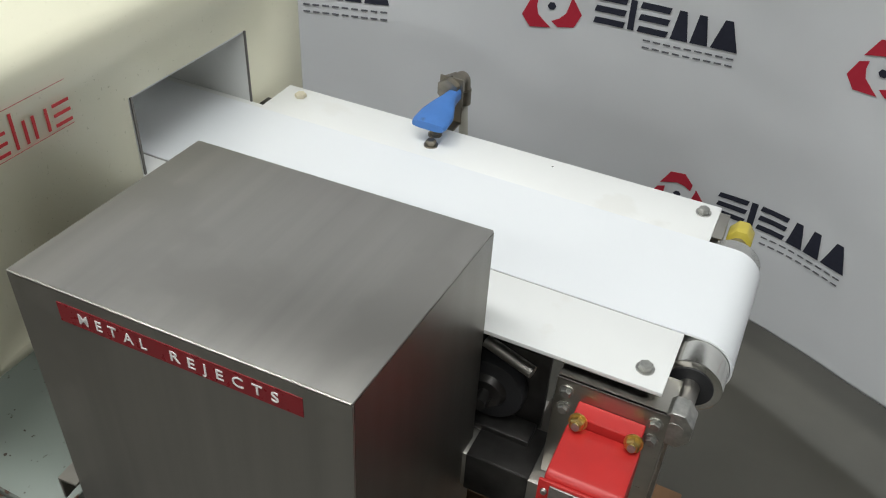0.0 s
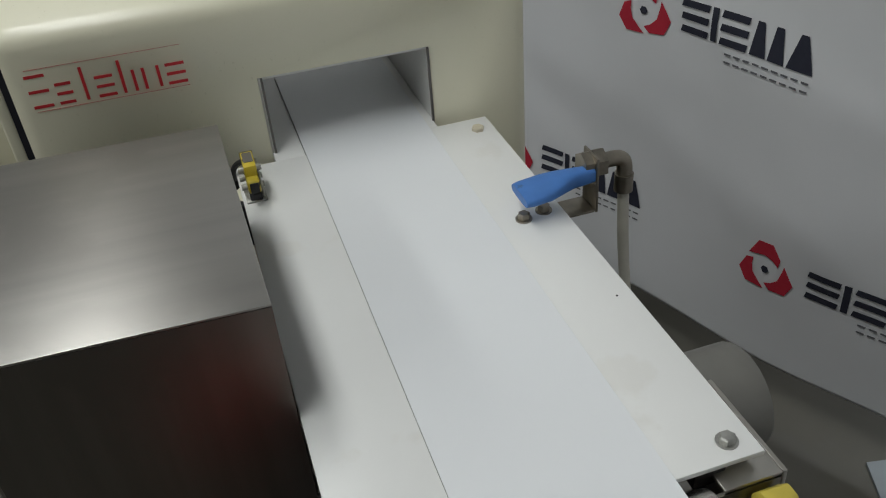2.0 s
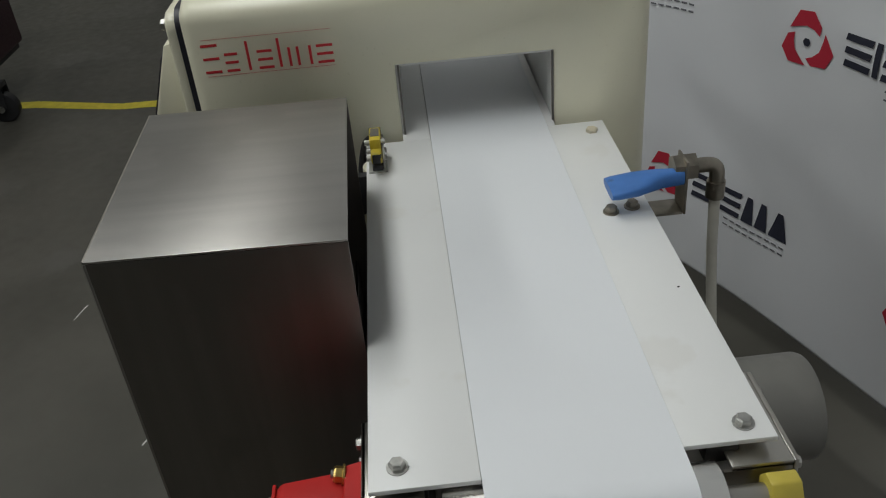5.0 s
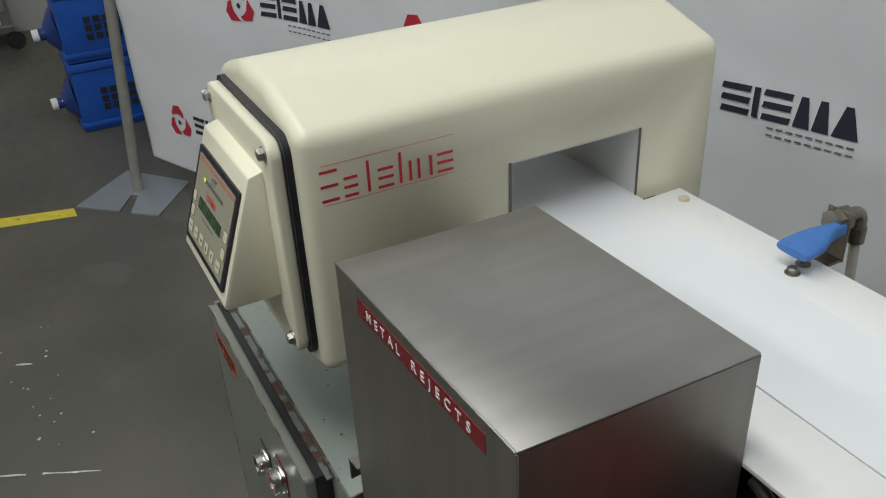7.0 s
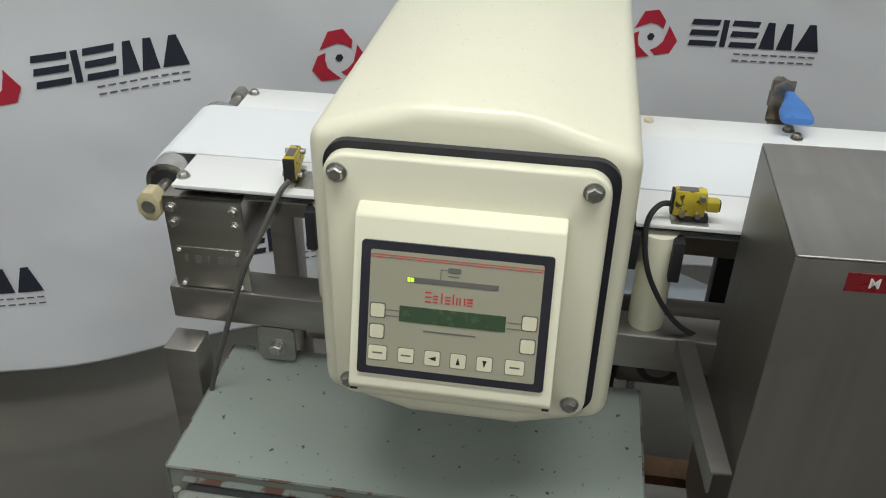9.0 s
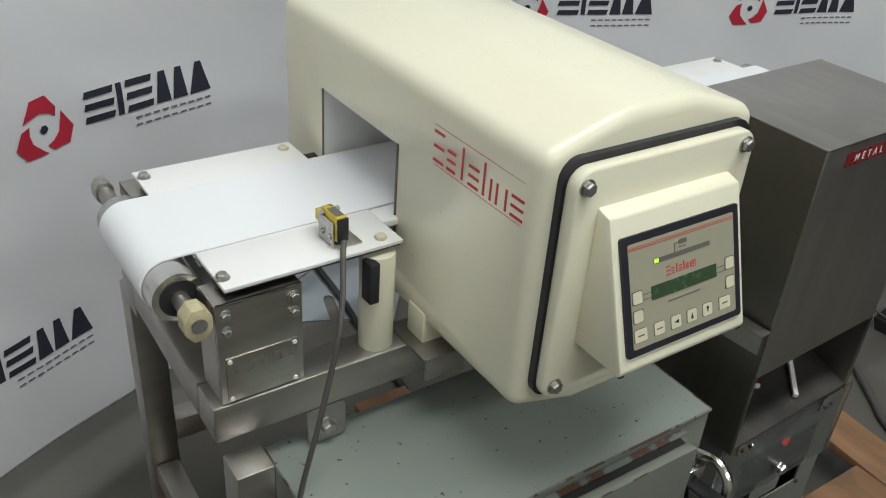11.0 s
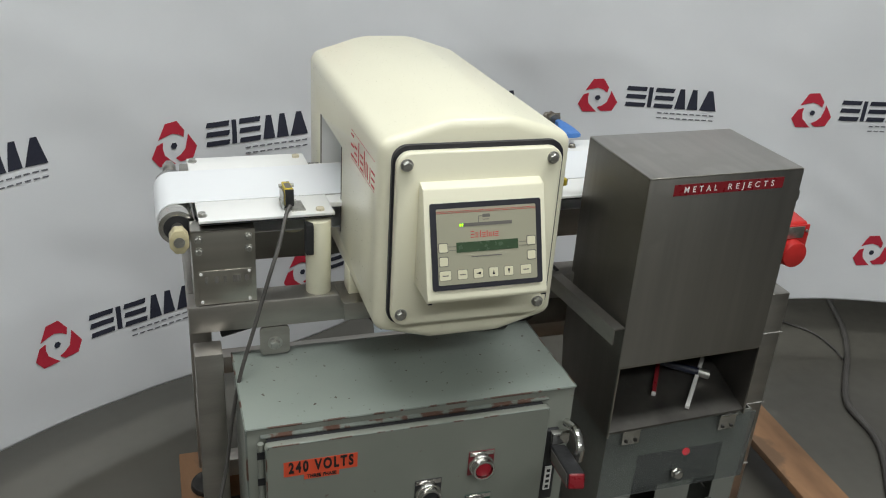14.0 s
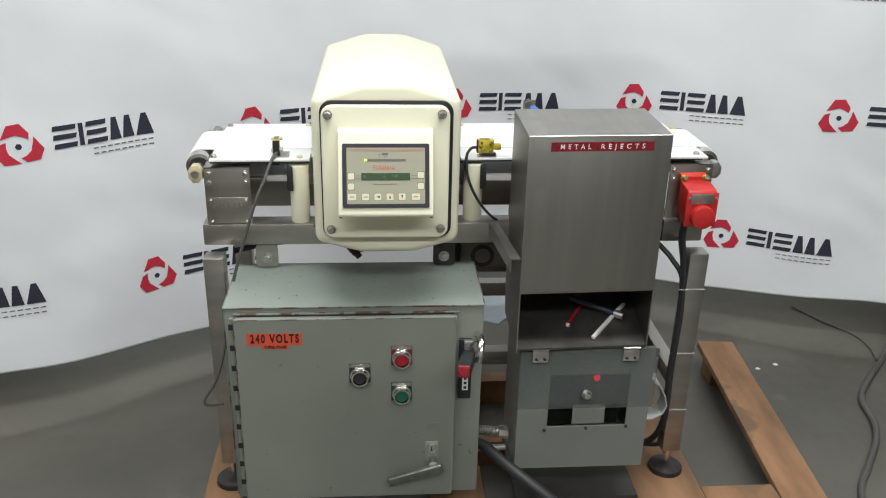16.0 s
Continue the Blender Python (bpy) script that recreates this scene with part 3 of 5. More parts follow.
def end_bracket(x0, x1, y, out):
    """A folded steel side bracket; out: the y direction in which it faces."""
    bm = box(x0, x1, y, y + 0.004, 0.753, 0.879, 0.001)
    box(x0, x1, min(y, y - out * 0.045), max(y, y - out * 0.045), 0.8755, 0.879, 0.001, bm=bm)
    br = part("side_bracket", bm, STEEL, conveyor, "folded stainless steel side bracket")
    part("bracket_fold", box(x0 if x0 < -0.5 else x1 - 0.003, (x0 + 0.003) if x0 < -0.5 else x1, min(y + 0.0045, y - out * 0.05), max(y - 0.0005, y - out * 0.05), 0.754, 0.874), STEEL, br)
    face = y if out < 0 else y + 0.004
    for bx in (x0 + 0.010, x1 - 0.010):
        for bz in (0.866, 0.846):
            part("bracket_bolt", bolt((bx, face, bz), (0, out, 0), 0.005, 0.004, 0.0065), ZINC, br)
    return br


br = end_bracket(-1.103, -1.008, 0.512, -1)
tag = part("name_plate", box(-1.096, -1.015, 0.5105, 0.512, 0.755, 0.812, 0.0005), STEEL, br, "thin riveted steel name plate, lettering worn off")
for bx in (-1.092, -1.019):
    for bz in (0.759, 0.808):
        part("rivet", rod((bx, 0.512, bz), (bx, 0.509, bz), 0.0025, seg=12), WHITE, br)
for k, bx in enumerate((-1.086, -1.072, -1.058, -1.044, -1.036, -1.026)):
    part("worn_print_bar", box(bx, bx + 0.004 + 0.003 * (k % 2), 0.5100, 0.5104, 0.791, 0.802), GREYINK, br)
end_bracket(-0.098, -0.001, 0.509, -1)
end_bracket(-1.103, -1.008, 0.816, 1)
end_bracket(-0.106, -0.012, 0.816, 1)
for px in (-0.906, -0.531):
    for py in (0.530, 0.785):
        part("support_post", rod((px, py, 0.752), (px, py, 0.8795), 0.0205, seg=32, bevel=0.001), CREAM, conveyor, "cream plastic support post")
    part("post_clamp", box(px - 0.024 if px < -0.7 else px + 0.013, px - 0.012 if px < -0.7 else px + 0.025, 0.504, 0.5235, 0.828, 0.8792, 0.001), BLACK, conveyor)
part("post_clamp", box(-0.576, -0.554, 0.510, 0.540, 0.836, 0.8835, 0.002), BLACK, conveyor)
for mx in (-0.98, -0.42, -0.18):
    part("bed_crossbar", box(mx, mx + 0.03, 0.56, 0.756, 0.868, 0.8835), DARK, conveyor)

# ---- metal detector ----
detector = thing("metal_detector", (-0.718, 0.58, 0.752), "cream enamelled tunnel metal detector head with a tilted control console", "metal detector")
DL, DR, DF, DB = -0.859, -0.578, 0.320, 0.866
shell = prism([(DL, 0.783), (DL, 1.070), (-0.764, 1.100), (-0.673, 1.100), (DR, 1.070), (DR, 0.783), (-0.665, 0.7585), (-0.772, 0.7585)], "y", DF, DB)
bmesh.ops.bevel(shell, geom=shell.edges[:], offset=0.016, segments=5, affect="EDGES", profile=0.5)
housing = part("housing", shell, CREAM, detector, "smooth cream enamelled housing with rounded edges", smooth=50)
cutter = part("tunnel_cut", box(DL - 0.1, DR + 0.1, 0.5600, 0.7500, 0.832, 0.984), CREAM)
cut = housing.modifiers.new("tunnel", "BOOLEAN")
cut.object, cut.operation, cut.solver = cutter, "DIFFERENCE", "EXACT"
bpy.context.view_layer.update()
hollow = bpy.data.meshes.new_from_object(housing.evaluated_get(bpy.context.evaluated_depsgraph_get()))
housing.modifiers.clear()
housing.data = hollow
bpy.data.objects.remove(cutter)
for y0, y1, z0, z1 in ((0.5605, 0.5625, 0.833, 0.983), (0.7475, 0.7495, 0.833, 0.983), (0.5626, 0.7474, 0.981, 0.983), (0.5626, 0.7474, 0.833, 0.835)):
    part("tunnel_lining", box(DL + 0.002, DR - 0.002, y0, y1, z0, z1), LINING, detector, "grey-white plastic tunnel lining")
for ye in (0.7465, 0.5627):
    for xe in (DL - 0.0006, DR - 0.0012):
        part("lining_edge", box(xe, xe + 0.0018, ye, ye + 0.0025, 0.836, 0.983), GREYINK, detector)
part("gasket", prism(rounded(-0.8425, -0.5945, 0.797, 1.0665, 0.022), "y", 0.3128, 0.3205), NAVY, detector, "black rubber gasket behind the cover")
cover = part("cover", prism(rounded(-0.8395, -0.6015, 0.8010, 1.0610, 0.020), "y", 0.2985, 0.3128, 0.003, 2), CREAM, detector, "cream front cover with rounded corners", smooth=50)
for bx, bz in ((-0.8265, 1.0445), (-0.6165, 1.046), (-0.826, 0.820), (-0.6155, 0.8205)):
    part("cover_bolt", bolt((bx, 0.2985, bz), (0, -1, 0), 0.0070, 0.0058, 0.0088), ZINC, cover)

# tilted console
CX0, CX1 = -0.8085, -0.6335
con = prism([(0.299, 0.868), (0.235, 0.868), (0.233, 0.874), (0.2820, 1.0155), (0.299, 1.0205)], "x", CX0, CX1, 0.0022, 2)
console = part("console", con, CREAM, detector, "wedge-shaped cream console box with chipped edges")
for cx, cy, cz, w in ((-0.807, 0.2270, 0.8672, 0.006), (-0.641, 0.2270, 0.8672, 0.006)):
    part("paint_chip", box(cx, cx + w, cy + 0.0074, cy + 0.010, cz, cz + 0.0016), INK, console)

SLOPE = Vector((0, 0.2855 - 0.233, 1.0255 - 0.874)).normalized()
OUT = Vector((0, -SLOPE.z, SLOPE.y))
ORI = Vector(((CX0 + CX1) / 2, 0.233, 0.874))


PANEL_M = Matrix.Translation(ORI) @ Matrix(((1, 0, 0, 0), (0, SLOPE.y, OUT.y, 0), (0, SLOPE.z, OUT.z, 0), (0, 0, 0, 1)))


def slab(u0, u1, v0, v1, w0, w1, r=0.0, bm=None):
    own = prism(rounded(u0, u1, v0, v1, r) if r else [(u0, v0), (u1, v0), (u1, v1), (u0, v1)], "z", w0, w1)
    own.transform(PANEL_M)
    return merge(bm, own)


part("fascia_border", slab(-0.0795, 0.0795, 0.013, 0.130, 0.0002, 0.003, 0.003), NAVY, detector, "dark blue-black panel border")
fascia = part("fascia", slab(-0.0715, 0.0715, 0.020, 0.1225, 0.0028, 0.0036, 0.002), FASCIA, detector, "beige membrane keypad with a small green display")
W0, W1 = 0.0036, 0.0041
part("red_rule", slab(-0.0715, 0.0715, 0.1186, 0.1190, W0, W1), PRINT_RED, fascia)
part("red_rule", slab(-0.0715, 0.0715, 0.1166, 0.1170, W0, W1), PRINT_RED, fascia)
part("display", slab(-0.045, 0.044, 0.063, 0.0765, W0, W1 + 0.0003), LCD, fascia, "dark green character display")
part("signal_bar", slab(-0.040, 0.036, 0.0975, 0.1020, W0, W1), GREYINK, fascia)
for k in range(2):
    part("signal_light", slab(-0.0395 + 0.0030 * k, -0.0373 + 0.0030 * k, 0.0980, 0.1015, W1, W1 + 0.0003), LED, fascia, "lit green light segment")
part("status_lamp", slab(-0.0065, 0.0045, 0.1085, 0.1130, W0, W1, 0.0015), GREYINK, fascia)
part("print_line", slab(-0.0125, -0.0118, 0.1020, 0.1110, W0, W1), GREYINK, fascia)
part("print_line", slab(-0.0118, -0.0065, 0.1103, 0.1110, W0, W1), GREYINK, fascia)
part("print_bar", slab(-0.006, 0.003, 0.1052, 0.1062, W0, W1), GREYINK, fascia)
part("print_bar", slab(-0.024, 0.020, 0.0555, 0.0568, W0, W1), GREYINK, fascia)
for quads in mark_cells(0.225, 0.160, 0.026):
    bm = bmesh.new()
    for quad in quads:
        own = prism([(-0.0240 + 0.0400 * u, 0.0818 + 0.0400 * v) for u, v in quad], "z", W0, W1)
        own.transform(PANEL_M)
        merge(bm, own)
    part("red_mark", bm, PRINT_RED, fascia)
for side in (-1, 1):
    for v in (0.0705, 0.0520) if side < 0 else (0.0725, 0.0525):
        u = side * 0.0635
        part("key_frame", slab(u - 0.0068, u + 0.0068, v - 0.0068, v + 0.0068, W0, W0 + 0.0003, 0.002), GREYINK, fascia)
        part("key", slab(u - 0.0058, u + 0.0058, v - 0.0058, v + 0.0058, W0, W1 + 0.0004, 0.002), KEY, fascia)
    part("print_line", slab(min(side * 0.0565, side * 0.0455), max(side * 0.0565, side * 0.0455), 0.0662, 0.0668, W0, W1), GREYINK, fascia)
    part("print_line", slab(min(side * 0.0565, side * 0.0455), max(side * 0.0565, side * 0.0455), 0.0712, 0.0718, W0, W1), GREYINK, fascia)
for k, (u, hw) in enumerate(((-0.0620, 0.0078), (-0.0375, 0.0066), (-0.0150, 0.0064), (0.0070, 0.0064), (0.0292, 0.0064), (0.0545, 0.0078))):
    v = 0.0330
    part("key_frame", slab(u - hw - 0.0006, u + hw + 0.0006, v - 0.0068, v + 0.0068, W0, W0 + 0.0003, 0.0015), GREYINK, fascia)
    part("key", slab(u - hw, u + hw, v - 0.0062, v + 0.0062, W0, W1 + 0.0004, 0.0015), KEY, fascia)
    if k in (2, 3, 4):
        tri = {2: [(u - 0.0032, v), (u + 0.0032, v - 0.0020), (u + 0.0032, v + 0.0020)], 3: [(u - 0.0018, v - 0.0032), (u + 0.0018, v - 0.0032), (u, v + 0.0034)], 4: [(u - 0.0018, v + 0.0032), (u, v - 0.0034), (u + 0.0018, v + 0.0032)]}[k]
        b2 = prism(tri, "z", W1 + 0.0003, W1 + 0.0007)
        b2.transform(PANEL_M)
        part("arrow", b2, INK, fascia)
    else:
        part("print_bar", slab(u - 0.0042, u + 0.0042, v - 0.0008, v + 0.0006, W1 + 0.0003, W1 + 0.0006), GREYINK, fascia)


def side_mark(x, flip):
    """Red ovals and bars in place of the maker's mark, with a thin rule above and below."""
    y0, y1, zb, span = 0.340, 0.492, 0.9950, 0.152
    lift = -0.0005 if flip else 0.0005
    for quads in mark_cells(0.230, 0.150, 0.0200):
        bm = bmesh.new()
        for quad in quads:
            ring_lo = [bm.verts.new((x, (y1 - u * span) if flip else (y0 + u * span), zb + v * span)) for u, v in quad]
            ring_hi = [bm.verts.new(v.co + Vector((lift, 0, 0))) for v in ring_lo]
            bm.faces.new(ring_hi)
            for k in range(4):
                bm.faces.new((ring_lo[k], ring_lo[(k + 1) % 4], ring_hi[(k + 1) % 4], ring_hi[k]))
        part("red_mark", bm, PRINT_RED, detector, "red printed shape of the maker's mark")
    for z in (0.9913, 1.0353):
        bm = box(min(x, x + lift), max(x, x + lift), y0 + 0.002, y1, z, z + 0.00018)
        part("thin_red_rule", bm, PRINT_RED, detector)


side_mark(DR, False)
side_mark(DL, True)
for px, py in ((-0.845, 0.505), (-0.615, 0.505), (-0.845, 0.800), (-0.615, 0.800)):
    part("mount_pad", box(px - 0.016, px + 0.016, py - 0.018, py + 0.018, 0.757, 0.800, 0.003), CREAM, detector, "cream plastic mounting pad")
    if py < 0.6:
        part("mount_angle", box(px - 0.028, px + 0.028, 0.4585, 0.4615, 0.7260, 0.7570, 0.001), TUBE, detector)
    part("mount_bracket", box(px - 0.030, px + 0.030, py - 0.045, py + 0.025, 0.7522, 0.7572, 0.001), TUBE, detector)

# ---- reject hood ----
HX0, HX1, HF, HB, HT, HLOW = -0.4500, -0.1690, 0.3085, 0.5160, 1.003, 0.545
hood = thing("reject_hood", (-0.31, 0.41, HLOW), "brushed stainless steel reject hood, open towards the belt", "hood")
TH = 0.0025
part("top_panel", box(HX0, HX1, HF, HB, HT - TH, HT, 0.0012), STEEL_H, hood)
part("front_panel", box(HX0, HX1, HF, HF + TH, 0.676, HT - 0.0026, 0.0008), STEEL_H, hood)
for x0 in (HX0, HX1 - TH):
    part("side_panel", prism([(HF + 0.0026, 0.535), (HF + 0.0026, HT - 0.0026), (HB, HT - 0.0026), (HB, 0.62), (0.50, 0.535)], "x", x0, x0 + TH), STEEL_SHADED, hood)
    part("side_lip", box(x0, x0 + TH, HF - 0.001, HF + 0.0024, 0.535, 0.6755), STEEL, hood)
part("edge_weld", hose([(HX0 + 0.001, HF + 0.0005, HT - 0.0008), (-0.31, HF + 0.0005, HT - 0.0008), (HX1 - 0.001, HF + 0.0005, HT - 0.0008)], 0.0011, 6, 3), STEEL, hood, "ground front edge")
part("bottom_lip", box(HX0 + 0.003, HX1 - 0.003, HF + 0.0005, HF + 0.012, 0.6725, 0.6755), STEEL, hood)
ramp = prism([(HF + 0.001, 0.541), (HF + 0.001, 0.545), (0.500, 0.600), (0.500, 0.596)], "x", HX0 + 0.0028, HX1 - 0.0028)
part("chute_floor", ramp, CHUTE, hood, "worn dark steel chute floor")
# added dark sheet across the open chute back, keeps the inside dark
part("inner_dark_sheet", box(HX0 + 0.0028, HX1 - 0.0028, 0.498, 0.500, 0.602, 0.80), DARK, hood)
tape = part("label_tape", box(-0.4065, -0.2050, HF - 0.0006, HF - 0.0001, 0.9725, 0.9905), TAPE_RED, hood, "dark red embossed label tape with white capitals")
letters("tape_word", "METAL", 0.0135, Matrix.Translation((-0.3590, HF - 0.0009, 0.9812)) @ FRONT, WHITE, tape, 0.0590, 0.0002, 1.9, 0.0001)
letters("tape_word", "REJECTS", 0.0135, Matrix.Translation((-0.2665, HF - 0.0009, 0.9812)) @ FRONT, WHITE, tape, 0.0860, 0.0002, 1.9, 0.0001)

for name, lab, p, q, m in (("test_bar", "white plastic test bar lying in the chute", (-0.282, 0.330, 0.5575), (-0.195, 0.426, 0.585), WHITE), ("test_bar", "red and white plastic test bar lying in the chute", (-0.331, 0.366, 0.568), (-0.279, 0.442, 0.590), TAPE_RED)):
    p, q = Vector(p), Vector(q)
    mid = (p + q) / 2
    bm = box(-0.0036, 0.0036, -(q - p).length / 2, (q - p).length / 2, -0.0036, 0.0036, 0.0007)
    bm.transform(Matrix.Translation(mid) @ (q - p).to_track_quat("Y", "Z").to_matrix().to_4x4())
    tb = thing(name, p, lab, "test bar", "test bars in the chute")
    part("bar", bm, m, tb)
    bm = box(-0.0038, 0.0038, -0.004, 0.0005, -0.0038, 0.0038, 0.0007)
    bm.transform(Matrix.Translation(p) @ (q - p).to_track_quat("Y", "Z").to_matrix().to_4x4())
    part("end_cap", bm, WHITE, tb)
rodlet = thing("test_rod", (-0.29, 0.46, 0.585), "dark blue rod lying at the back of the chute", "test rod")
part("rod_body", rod((-0.312, 0.444, 0.593), (-0.225, 0.394, 0.580), 0.0075), ROD_NAVY, rodlet)
part("rod_tip", rod((-0.225, 0.394, 0.580), (-0.207, 0.384, 0.577), 0.0085), ZINC, rodlet)

# the hand-bent hood stands a little out of square
SKEW = Matrix(((1, 0.018, 0, 0), (0.038, 1, 0, 0), (0, 0, 1, 0), (0, 0, 0, 1)))
for panel in hood.children_recursive:
    panel.data.transform(SKEW)

# ---- reject bin ----
BX0, BX1, BF, BB, BT, BL = -0.441, -0.150, 0.325, 0.500, 0.534, 0.225
rbin = thing("reject_bin", (-0.3, 0.41, BL), "grey painted reject bin with a hinged clear flap", "bin")
part("bin_side", box(BX0, BX0 + 0.003, BF + 0.003, BB, BL, BT), PANEL, rbin)
part("bin_side", box(BX1 - 0.003, BX1, BF + 0.003, BB, BL, BT), PANEL, rbin)
part("bin_back", box(BX0 + 0.0035, BX1 - 0.0035, BB - 0.003, BB, BL, 0.59), PANEL, rbin)
part("bin_floor", box(BX0 + 0.0035, BX1 - 0.0035, BF + 0.003, BB - 0.0035, BL, BL + 0.003), PANEL, rbin)
bf = bmesh.new()
rings = []
for y in (BF, BF + 0.0028):
    outer = [bf.verts.new((x, y, z)) for x, z in ((BX0, BL), (BX1, BL), (BX1, BT), (BX0, BT))]
    inner = [bf.verts.new((x, y, z)) for x, z in ((-0.374, 0.335), (-0.198, 0.335), (-0.198, 0.468), (-0.374, 0.468))]
    for k in range(4):
        q = (outer[k], outer[(k + 1) % 4], inner[(k + 1) % 4], inner[k])
        bf.faces.new(q if y == BF else q[::-1])
    rings.append((outer, inner))
for a, b in zip(rings[0], rings[1]):
    for k in range(4):
        bf.faces.new((a[k], b[k], b[(k + 1) % 4], a[(k + 1) % 4]))
bmesh.ops.recalc_face_normals(bf, faces=bf.faces[:])
part("bin_front", bf, PANEL, rbin, "grey painted front with a square window")
# dark sheet standing in for the shade behind the window
part("bin_dark_sheet", box(-0.376, -0.200, BF + 0.06, BF + 0.063, 0.30, 0.50), DARK, rbin)
part("flap", box(BX0 - 0.004, BX1 + 0.006, BF - 0.0072, BF - 0.0032, 0.386, 0.532, 0.001), ACRYLIC, rbin, "clear acrylic flap over the window").visible_shadow = False
part("window_baffle", box(-0.318, -0.246, BF + 0.0032, BF + 0.005, 0.339, 0.3895), PANEL, rbin)
part("window_plate", box(-0.376, -0.196, BF + 0.0032, BF + 0.005, 0.3900, 0.4705), BAFFLE, rbin, "dark grey plate behind the flap")
part("latch_stem", rod((-0.2955, BF + 0.003, 0.427), (-0.2955, BF - 0.024, 0.427), 0.006), CHROME, rbin)
part("latch_knob", bolt((-0.2955, BF - 0.014, 0.427), (0, -1, 0), 0.0095, 0.009, 0.011), CHROME, rbin, "chrome latch nut")
# small red disc that glows faintly behind the flap
part("red_disc", rod((-0.272, BF + 0.005, 0.458), (-0.272, BF + 0.0005, 0.458), 0.0075), RED_GLOW, rbin, "small glowing red disc")
for bx, bz in ((-0.379, 0.327), (-0.286, 0.330), (-0.196, 0.333)):
    part("flap_screw", rod((bx, BF, bz), (bx, BF - 0.004, bz), 0.0042, 0.003, 14), BLACK, rbin)
for hx in (-0.418, -0.223):
    hin = part("hinge", box(hx, hx + 0.034, BF - 0.0105, BF - 0.0074, 0.505, 0.5325, 0.0006), CHROME, rbin, "small steel butt hinge")
    leaf = box(hx, hx + 0.034, -0.0005, 0.0255, -0.0007, 0.0007, 0.0004)
    leaf.transform(Matrix.Translation((0, BF - 0.0085, 0.5385)) @ Matrix.Rotation(radians(17), 4, "X"))
    part("hinge_leaf", leaf, CHROME, hin)
    for sx in (hx + 0.008, hx + 0.026):
        part("hinge_screw", rod((sx, BF + 0.006, 0.5430), (sx, BF + 0.0052, 0.5460), 0.0038, 0.0026, 12), DARK, hin)
    part("hinge_pin", rod((hx - 0.001, BF - 0.0095, 0.536), (hx + 0.035, BF - 0.0095, 0.536), 0.0032, seg=12), CHROME, hin)
    for sx in (hx + 0.008, hx + 0.026):
        part("hinge_screw", rod((sx, BF - 0.0105, 0.513), (sx, BF - 0.0135, 0.513), 0.0038, 0.0025, 12), DARK, hin)

rbin.location.x += 0.005

# ---- control cabinet ----
cab = thing("control_cabinet", (-0.785, 0.42, 0.175), "grey-green steel control cabinet with chipped paint", "cabinet")
KX0, KX1, KF, KB, KT, KL = -1.047, -0.5215, 0.310, 0.499, 0.6475, 0.180
part("cabinet_body", box(KX0, KX1, KF, KB, KL, KT - 0.0022, 0.003), GREEN, cab)
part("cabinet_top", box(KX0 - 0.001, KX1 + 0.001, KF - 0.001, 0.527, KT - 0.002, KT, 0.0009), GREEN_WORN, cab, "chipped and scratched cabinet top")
part("rain_lip", box(KX0 + 0.02, KX1 - 0.05, KF - 0.010, KF - 0.0015, 0.6345, 0.6365), RUST, cab, "rusty drip lip above the door")
part("door_gasket", box(-1.019, -0.584, 0.289, 0.3098, 0.205, 0.633), BLACK, cab)
dr = prism(rounded(-1.0235, -0.580, 0.200, 0.6385, 0.006), "y", 0.2745, 0.2888, 0.003, 2)
door = part("cabinet_door", dr, GREEN, cab, "flat grey-green cabinet door", smooth=50)
part("piano_hinge", rod((-1.0285, 0.290, 0.21), (-1.0285, 0.290, 0.635), 0.0045, seg=12), GREEN, cab)
for k in range(9):
    z = 0.235 + 0.047 * k
    part("hinge_gap", box(-1.0345, -1.0238, 0.2845, 0.2862, z, z + 0.012), INK, cab)
DF0 = 0.2745
for bx, bz, m, nm in ((-0.6910, 0.549, BTN_RED, "red"), (-0.7760, 0.509, BLACK, "black"), (-0.6910, 0.4640, BTN_GREEN, "green")):
    pb = part("push_button", rod((bx, DF0 + 0.001, bz), (bx, DF0 - 0.008, bz), 0.0215, 0.0195, 32, bevel=0.001), CHROME, door, nm + " push button in a chrome bezel")
    o = ORIGIN[pb.name]
    part("legend_plate", box(bx - 0.0215, bx + 0.0215, DF0 - 0.0022, DF0 - 0.0003, bz - 0.018, bz + 0.027, 0.001), {"red": LEGEND_RED, "green": LEGEND_GREEN, "black": BLACK}[nm], door)
    part("legend_strip", box(bx - 0.0205, bx + 0.0205, DF0 - 0.0028, DF0 - 0.0022, bz + 0.0185, bz + 0.0262), CHROME, door)
    part("legend_bar", box(bx - 0.009, bx + 0.009, DF0 - 0.0032, DF0 - 0.0028, bz + 0.0212, bz + 0.0235), GREYINK, door)
    part("bezel_ring", ring((bx, DF0 - 0.004, bz), (bx, DF0 - 0.018, bz), 0.0175, 0.003), CHROME, door)
    part("button_cap", rod((bx, DF0 - 0.008, bz), (bx, DF0 - 0.0155, bz), 0.0138, 0.0128, 28, bevel=0.001), m, door)
st = part("voltage_sticker", box(-0.9985, -0.8895, DF0 - 0.0006, DF0 - 0.0001, 0.5815, 0.6075), ORANGE, door, "orange voltage warning sticker")
part("voltage_sticker", box(-0.969, -0.917, DF0 - 0.0006, DF0 - 0.0001, 0.5725, 0.5813), ORANGE, door)
letters("sticker_lettering", "240 VOLTS", 0.026, Matrix.Translation((-0.9435, DF0 - 0.0009, 0.5955)) @ FRONT, INK, st, 0.096, 0.0002, 1.35, 0.0011)
